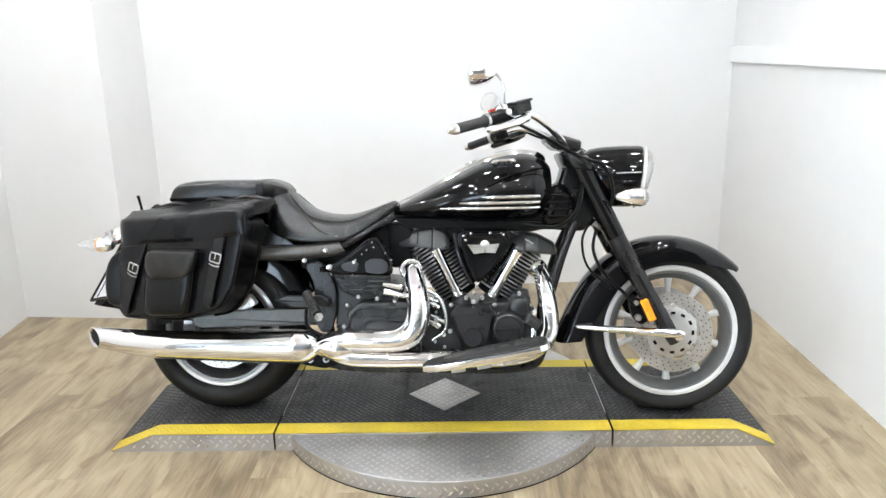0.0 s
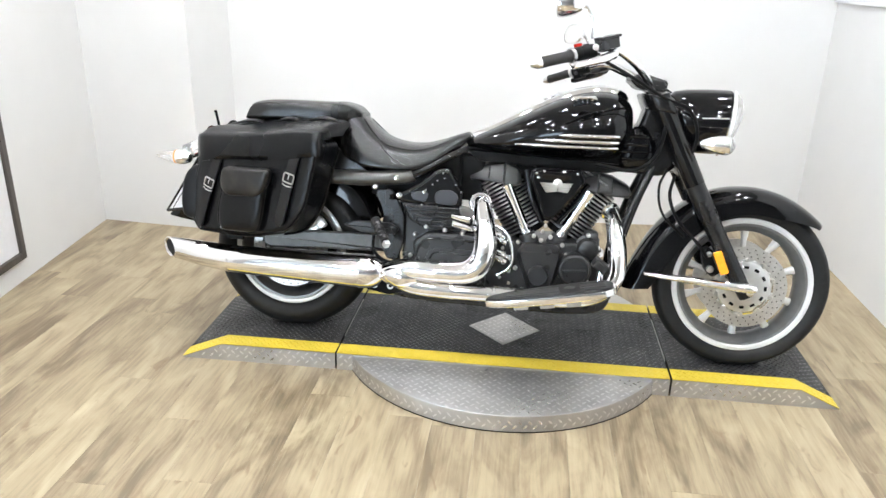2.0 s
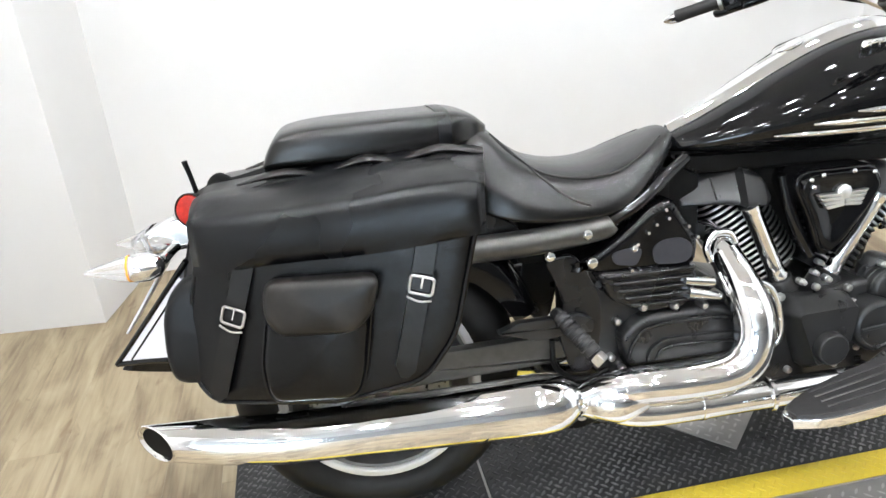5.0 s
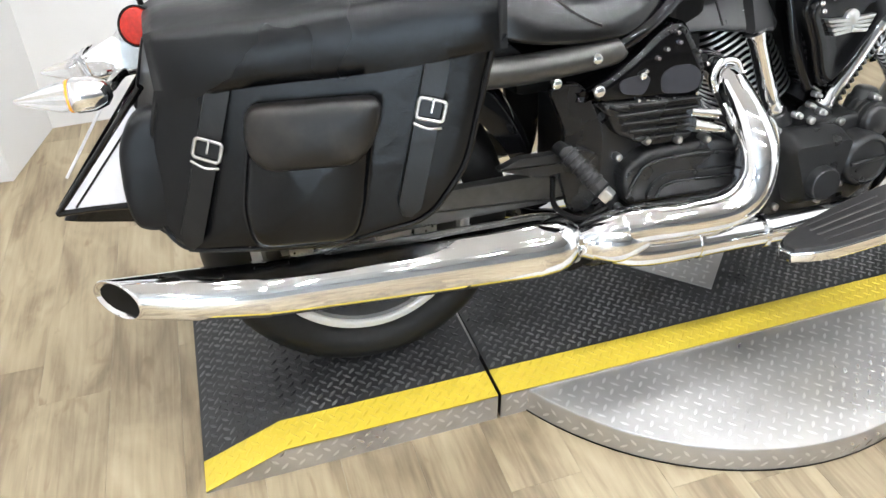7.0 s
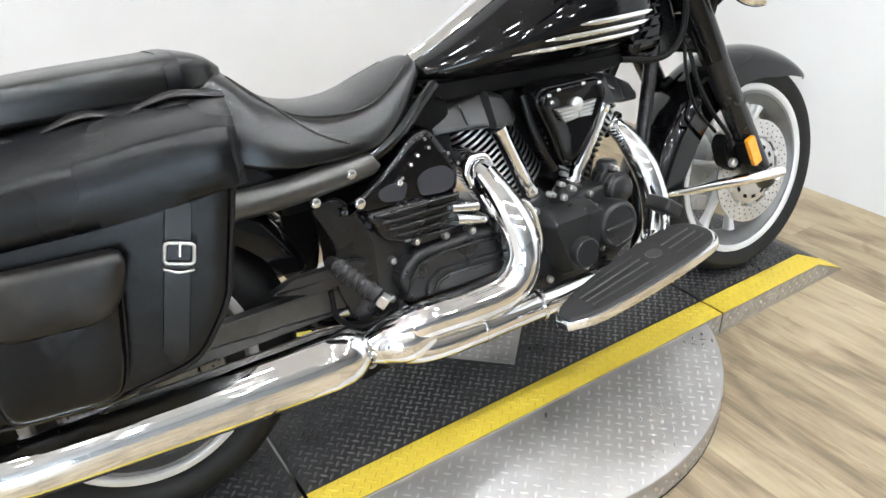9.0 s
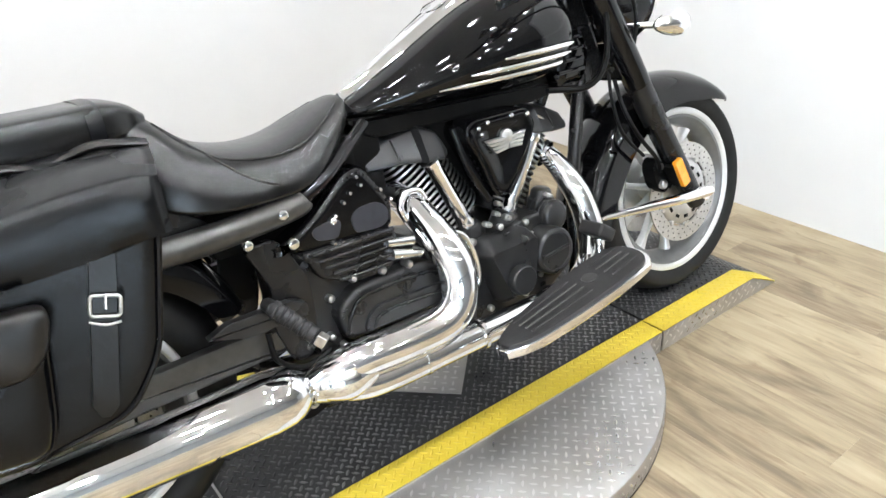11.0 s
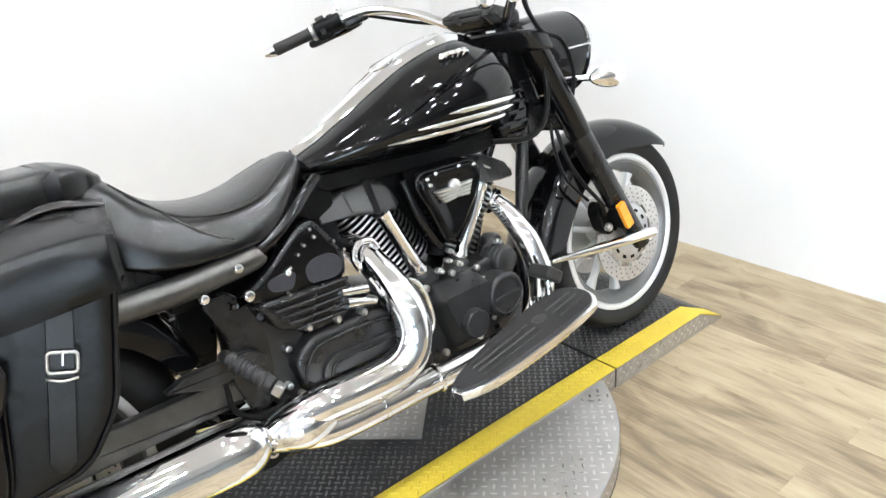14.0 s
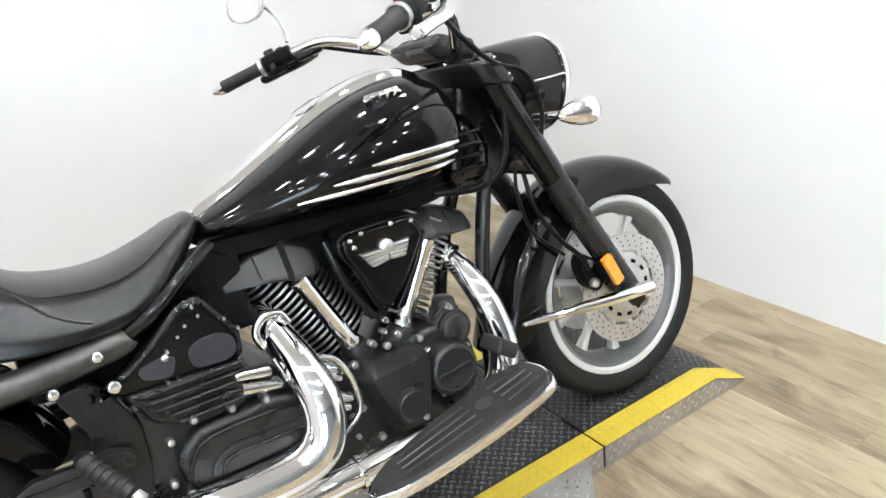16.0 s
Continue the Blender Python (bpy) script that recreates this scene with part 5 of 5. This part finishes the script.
# ---- floorboards and pedal ----
for s in (-1, 1):
    base = pose(1.000, s * 0.312, 0.286, 0, -11.5, 0)
    outline = smooth_path([(-0.225, -0.030), (-0.16, -0.062), (0.0, -0.080), (0.14, -0.082), (0.200, -0.066), (0.222, -0.015), (0.212, 0.045), (0.16, 0.070), (0.0, 0.068), (-0.15, 0.045), (-0.222, 0.012), (-0.225, -0.030)], 4)[:-1]
    if s > 0:
        outline = [(x, -y) for x, y in outline][::-1]

    fb = part("floorboard", loft([[base @ Vector((x * k, y * k, z)) for x, y in outline] for k, z in ((0.94, -0.018), (1.0, -0.012), (1.0, 0.004), (0.985, 0.008))]), CHROME, bike, "chrome-edged rider floorboard")
    part("rubber_pad", loft([[base @ Vector((x * k, y * (k - 0.05), z)) for x, y in outline] for k, z in ((0.955, 0.006), (0.95, 0.013), (0.93, 0.015))]), PAD, fb, "ribbed black rubber pad")
    for k in range(4):
        y = -0.042 + 0.026 * k
        part("rib", tube([base @ Vector((-0.15, y * 0.8, 0.015)), base @ Vector((0.03, y, 0.015))], 0.0024, 8), GUNMETAL if k in (1, 2) else PAD, fb)
        part("rib", tube([base @ Vector((0.10, y, 0.015)), base @ Vector((0.185, y * 0.9, 0.015))], 0.0024, 8), GUNMETAL if k in (1, 2) else PAD, fb)
    part("pad_emblem", turned([(0, 0.020), (0.003, 0.019), (0.004, 0)], base @ Vector((0.065, 0, 0.014)), base.to_3x3() @ Vector((0, 0, 1)), 12), GUNMETAL, fb)
    part("bracket", tube([(0.93, s * 0.13, 0.215), (0.96, s * 0.25, 0.243)], 0.014, 10), SATIN, fb)
    part("bracket", tube([(1.08, s * 0.13, 0.225), (1.09, s * 0.25, 0.262)], 0.014, 10), SATIN, fb)
    for k in range(3):
        part("under_block", block((0.90 + 0.09 * k, s * 0.30, 0.235 + 0.014 * k), (0.05, 0.04, 0.03), 0.005, pose(0, 0, 0, 0, -9, 0)), ALLOY, fb)
ped = part("brake_pedal", tube([(1.02, -0.18, 0.235), (1.12, -0.235, 0.262), (1.160, -0.248, 0.325), (1.165, -0.246, 0.365)], [0.011, 0.010, 0.010, 0.010], 12, 5), CHROME, bike, "chrome brake pedal with a black pad")
part("pedal_pad", block((1.162, -0.246, 0.386), (0.055, 0.075, 0.034), 0.010, pose(0, 0, 0, 0, 35, 0), 3), PAD, ped)
for k in range(3):
    part("rib", block((1.147 + 0.012 * k, -0.246, 0.408 - 0.0095 * k), (0.005, 0.066, 0.006), 0.0015, pose(0, 0, 0, 0, 35, 0)), PAD, ped)


# ---- saddlebags ----
def saddlebag(s):
    def wall_y(y):
        return s * y

    bag = part("saddlebag", pillow(rounded([(-0.300, 0.735), (-0.360, 0.545), (-0.371, 0.440), (-0.345, 0.382), (-0.090, 0.384), (0.062, 0.424), (0.124, 0.510), (0.180, 0.745)], 0.035, 5), wall_y(0.165), wall_y(0.320), 0.004, 0.014), LEATHER, bike, "black leather saddlebag with two buckled straps and a pocket", angle=50)
    for y in (0.316, 0.173):
        loop = rounded([(-0.300, 0.73), (-0.361, 0.545), (-0.372, 0.440), (-0.346, 0.380), (-0.090, 0.382), (0.063, 0.422), (0.125, 0.510), (0.178, 0.73)], 0.035)
        part("piping", tube([(x, s * y, z) for x, z in loop], 0.004, 6, 2), LEATHER, bag)
    rings = []
    for k in range(31):
        f = k / 30
        x = -0.328 + 0.514 * f
        lo = 0.636 + 0.057 * f + 0.004 * math.sin(7 * f)
        hi = 0.736 + 0.046 * f + 0.003 * math.sin(9 * f + 1)
        end = 0.010 if k in (0, 30) else (0.003 if k in (1, 29) else 0.0)
        top = 0.768 + 0.052 * f - 0.006 * math.cos(6 * f)
        prof = [(0.306, lo), (0.322, lo + 0.001), (0.327 - end, lo + 0.02), (0.328 - end, (lo + hi) / 2), (0.324 - end, hi - 0.014), (0.314 - end, hi - 0.002), (0.300 - end, hi + 0.005 - end), (0.27, hi + 0.012 - end), (0.24, hi + 0.020 - end), (0.20, (hi + top) / 2 + 0.012 - end), (0.15, top - end), (0.105, top + 0.004 - end), (0.095, top - 0.012), (0.16, hi - 0.02), (0.22, hi - 0.02), (0.298, hi - 0.03), (0.304, lo + 0.006)]
        ring = []
        for n, (y, z) in enumerate(prof):
            w = 0.006 * noise.noise((x * 9, y * 14, z * 16 + s)) if 1 < n < 11 else 0.0
            ring.append((x + f * 0.2 * (0.32 - y), s * (y + w + (0.010 if y > 0.2 else 0.0)), z + w))
        rings.append(ring)
    part("lid", loft(rings), LEATHER, bag, "folded leather lid", angle=60)
    for xa, xb, dz in ((-0.20, -0.07, -0.020), (-0.035, 0.045, -0.004), (0.075, 0.165, 0.006)):
        mid = (xa + xb) / 2
        # A solid dark bar stands in for the shade inside each opening.
        part("slot", tube([(xa, s * 0.192, 0.790 + dz), (mid, s * 0.186, 0.799 + dz), (xb, s * 0.194, 0.795 + dz)], [0.003, 0.014, 0.003], 12, 6, flat=0.55), DARK, bag, "dark bar for the shaded gap between the lid and its yoke")
        part("yoke_strap", tube([(xa - 0.02, s * 0.172, 0.796 + dz), (mid, s * 0.166, 0.813 + dz), (xb + 0.02, s * 0.172, 0.800 + dz)], [0.006, 0.022, 0.006], 12, 6, flat=0.35), WORN, bag, "worn leather yoke strap")
    for (xa, za), (xb, zb), (bx, bz) in (((-0.228, 0.675), (-0.326, 0.392), (-0.266, 0.566)), ((0.090, 0.700), (0.024, 0.436), (0.069, 0.612))):
        d = Vector((xb - xa, 0, zb - za)).normalized()
        side = Vector((-d.z, 0, d.x)) * 0.0175
        rings = []
        for f, o in ((0.0, 0.326), (0.12, 0.334), (0.4, 0.338), (0.55, 0.340), (0.8, 0.341), (0.93, 0.341), (1.0, 0.338)):
            c = Vector((xa, 0, za)).lerp(Vector((xb, 0, zb)), f)
            wd = side * (0.35 if f == 1.0 else 1.0)
            rings.append([c + wd + Vector((0, s * o, 0)), c - wd + Vector((0, s * o, 0)), c - wd + Vector((0, s * (o - 0.011), 0)), c + wd + Vector((0, s * (o - 0.011), 0))])
        part("strap", loft(rings), STRAP, bag, "leather closing strap")
        m = Matrix(((-d.z, 0, -d.x), (0, 1, 0), (d.x, 0, -d.z))).to_4x4()
        loop = [m @ Vector((x, 0, z)) + Vector((bx, s * 0.3435, bz)) for x, z in rounded([(-0.020, -0.016), (0.020, -0.016), (0.020, 0.016), (-0.020, 0.016)], 0.007, 3)]
        part("buckle", tube([*loop, loop[0]], 0.0028, 8, 2), STEEL, bag, "chrome strap buckle")
        part("keeper", tube([m @ Vector((-0.021, 0.002, -0.026)) + Vector((bx, s * 0.3415, bz)), m @ Vector((0, s * 0.004, -0.029)) + Vector((bx, s * 0.3415, bz)), m @ Vector((0.021, 0.002, -0.026)) + Vector((bx, s * 0.3415, bz))], 0.0022, 8, 3), STEEL, bag)
        part("prong", tube([m @ Vector((0, 0, 0.018)) + Vector((bx, s * 0.347, bz)), m @ Vector((0, 0, -0.004)) + Vector((bx, s * 0.347, bz))], 0.0022, 6), CHROME, bag)
    part("pocket", pillow(rounded([(-0.196, 0.615), (-0.228, 0.460), (-0.220, 0.394), (-0.062, 0.402), (-0.042, 0.455), (-0.014, 0.615)], 0.030, 5), wall_y(0.310), wall_y(0.352), 0.012, 0.014), LEATHER, bag, "leather outer pocket", angle=50)
    part("piping", tube([(x, s * 0.340, z) for x, z in rounded([(-0.196, 0.610), (-0.229, 0.460), (-0.221, 0.392), (-0.061, 0.400), (-0.041, 0.455), (-0.014, 0.610)], 0.03)], 0.0035, 6, 2), LEATHER, bag)
    part("pocket_flap", pillow(rounded([(-0.202, 0.632), (-0.210, 0.566), (-0.188, 0.530), (-0.050, 0.535), (-0.016, 0.572), (0.002, 0.638)], 0.028, 5), wall_y(0.320), wall_y(0.366), 0.010, 0.012), WORN, bag, "worn leather pocket flap", angle=50)
    # the bag splays out towards the front; its inner half hangs lower and further back
    for o in (bag, *bag.children):
        for v in o.data.vertices:
            x, y, z = v.co
            inner = max(0.0, 0.30 - abs(y))
            lid_part = o.name.startswith("lid")
            turn = 0.3 * min(1.3, max(0.0, (-0.25 - x) / 0.08)) ** 2 * 0.045 * max(0.0, abs(y) - 0.12) / 0.2
            front = 0.0 if lid_part else 0.26 * inner * max(0.0, x / 0.18)
            v.co = (x + front - (0.05 if lid_part else 0.28) * inner * min(1.0, max(0.0, -x / 0.3)), y + s * (0.27 * x - 0.015 - turn), z + 0.015 - 0.22 * inner * min(1.0, max(0.0, (0.6 - z) / 0.15)))
        o.data.update()
    part("inner_pouch", pillow(rounded([(-0.345, 0.640), (-0.383, 0.620), (-0.406, 0.575), (-0.414, 0.495), (-0.408, 0.440), (-0.380, 0.426), (-0.29, 0.430), (-0.29, 0.640)], 0.025, 5), s * 0.118, s * 0.185, 0.006, 0.016), LEATHER, bag, "leather inner pouch")
    return bag


saddlebag(-1)
saddlebag(1)

# ---- tail ----
tail = part("tail_lamp", prism(rounded([(-0.455, 0.700), (-0.385, 0.735), (-0.340, 0.725), (-0.345, 0.665), (-0.44, 0.655)], 0.015), -0.045, 0.045, 0.012, 3), CHROME, bike, "chrome tail lamp housing")
part("lens", prism(rounded([(-0.475, 0.690), (-0.452, 0.702), (-0.440, 0.660), (-0.462, 0.652)], 0.006), -0.052, 0.052, 0.006), LENS, tail, "clear tail lens")
AT = (-0.345, -0.045, 0.742)
rr = part("round_reflector", turned([(0, 0.031), (0.010, 0.031), (0.014, 0.027), (0.015, 0)], AT, (-0.45, -1, 0.2), 32), RED, bike, "round red reflector")
part("bezel", turned([(-0.004, 0.034), (0.011, 0.034), (0.012, 0.031), (-0.004, 0.031)], AT, (-0.45, -1, 0.2), 32, closed=True), DARK, rr)
part("bracket", tube([(-0.345, -0.04, 0.735), (-0.36, -0.03, 0.70), (-0.38, -0.02, 0.68)], 0.008, 8, 4), CHROME, rr)
part("antenna_post", tube([(-0.335, 0.0, 0.74), (-0.345, -0.005, 0.80), (-0.352, -0.01, 0.835)], [0.0055, 0.005, 0.006], 10, 4), DARK, bike, "short black post")
part("round_horn", turned([(0, 0.030), (0.016, 0.032), (0.022, 0.026), (0.022, 0)], (-0.290, 0.03, 0.765), (-0.4, -0.8, 0.3), 24), DARK, bike)
for s in (-1, 1):
    y = s * 0.110
    ts = part("turn_signal", turned([(0.0, 0.026), (0.006, 0.029), (0.032, 0.028), (0.052, 0.020), (0.060, 0.009), (0.061, 0)], (-0.462, y, 0.654), (1, 0, 0.0), 28), CHROME, bike, "chrome bullet turn signal")
    part("lens", turned([(0.0, 0.026), (0.02, 0.024), (0.05, 0.015), (0.085, 0.004), (0.087, 0.0)], (-0.463, y, 0.654), (-1, 0, 0.0), 28), LENS, ts, "clear pointed lens")
    part("amber_ring", turned([(0.0, 0.0268), (0.0035, 0.0266), (0.0035, 0.0245), (0.0, 0.0245)], (-0.464, y, 0.654), (-1, 0, 0.0), 28, closed=True), AMBER, ts)
    part("stalk", tube([(-0.385, s * 0.03, 0.672), (-0.395, s * 0.06, 0.668), (-0.405, s * 0.095, 0.660)], 0.010, 10, 4), CHROME, ts)
    flank_m = Matrix(((0.8476, 0, 0, -0.556), (-0.5306 * -s, 0.8476, 0, s * 0.016), (0, 0, 1, 0), (0, 0, 0, 1)))
    # Pale solid stands in for the white wall's reflection in the gloss fender.
    bm = prism(rounded([(0.006, 0.432), (0.216, 0.634), (0.224, 0.610), (0.190, 0.560), (0.172, 0.462)], 0.004), -0.003, 0.003, 0.001, 1)
    bmesh.ops.transform(bm, matrix=flank_m, verts=bm.verts)
    part("tail_panel", bm, PLATE_WHITE, bike, "pale panel imitating the white wall's reflection in the tail")
    for pts in ([(-0.002, 0.424), (0.11, 0.535), (0.238, 0.664)], [(-0.002, 0.424), (0.10, 0.444), (0.20, 0.456)]):
        part("tail_edge", tube([flank_m @ Vector((u, 0, z)) for u, z in pts], 0.0065, 8, 3), GLOSS, bike, "black edge of the tail's pale reflection")
    part("tail_line", tube([flank_m @ Vector((0.043, -0.003 * -s, 0.441)), flank_m @ Vector((0.185, -0.003 * -s, 0.585))], 0.0022, 6), DARK, bike)
plate = prism([(-0.424, 0.628), (-0.530, 0.482), (-0.534, 0.485), (-0.428, 0.631)], 0.0, 0.10, 0.0008, 1)
part("rear_plate", plate, PLATE_WHITE, bike, "blank white plate behind the tail")

# ---- floor planks, last ----
PW, PL = 0.152, 1.22


def plank_mesh(length):
    bm = block((0, 0, -0.004), (PW - 0.0003, length - 0.0003, 0.008), 0.0003, None, 1)
    me = bpy.data.meshes.new("plank")
    bm.to_mesh(me)
    bm.free()
    me.materials.append(OAK)
    return me


whole = plank_mesh(PL)
rng = random.Random(5)
count = int((2.75 - (-1.6)) / PW) + 1
for i in range(count):
    x = -1.58 + i * PW
    y = -4.75 - rng.random() * PL
    while y < 1.9:
        if y + PL > -4.7:
            ob = new("plank", whole)
            ob.location = (x, y + PL / 2, 0)
            ob.parent = floor_bed
        y += PL
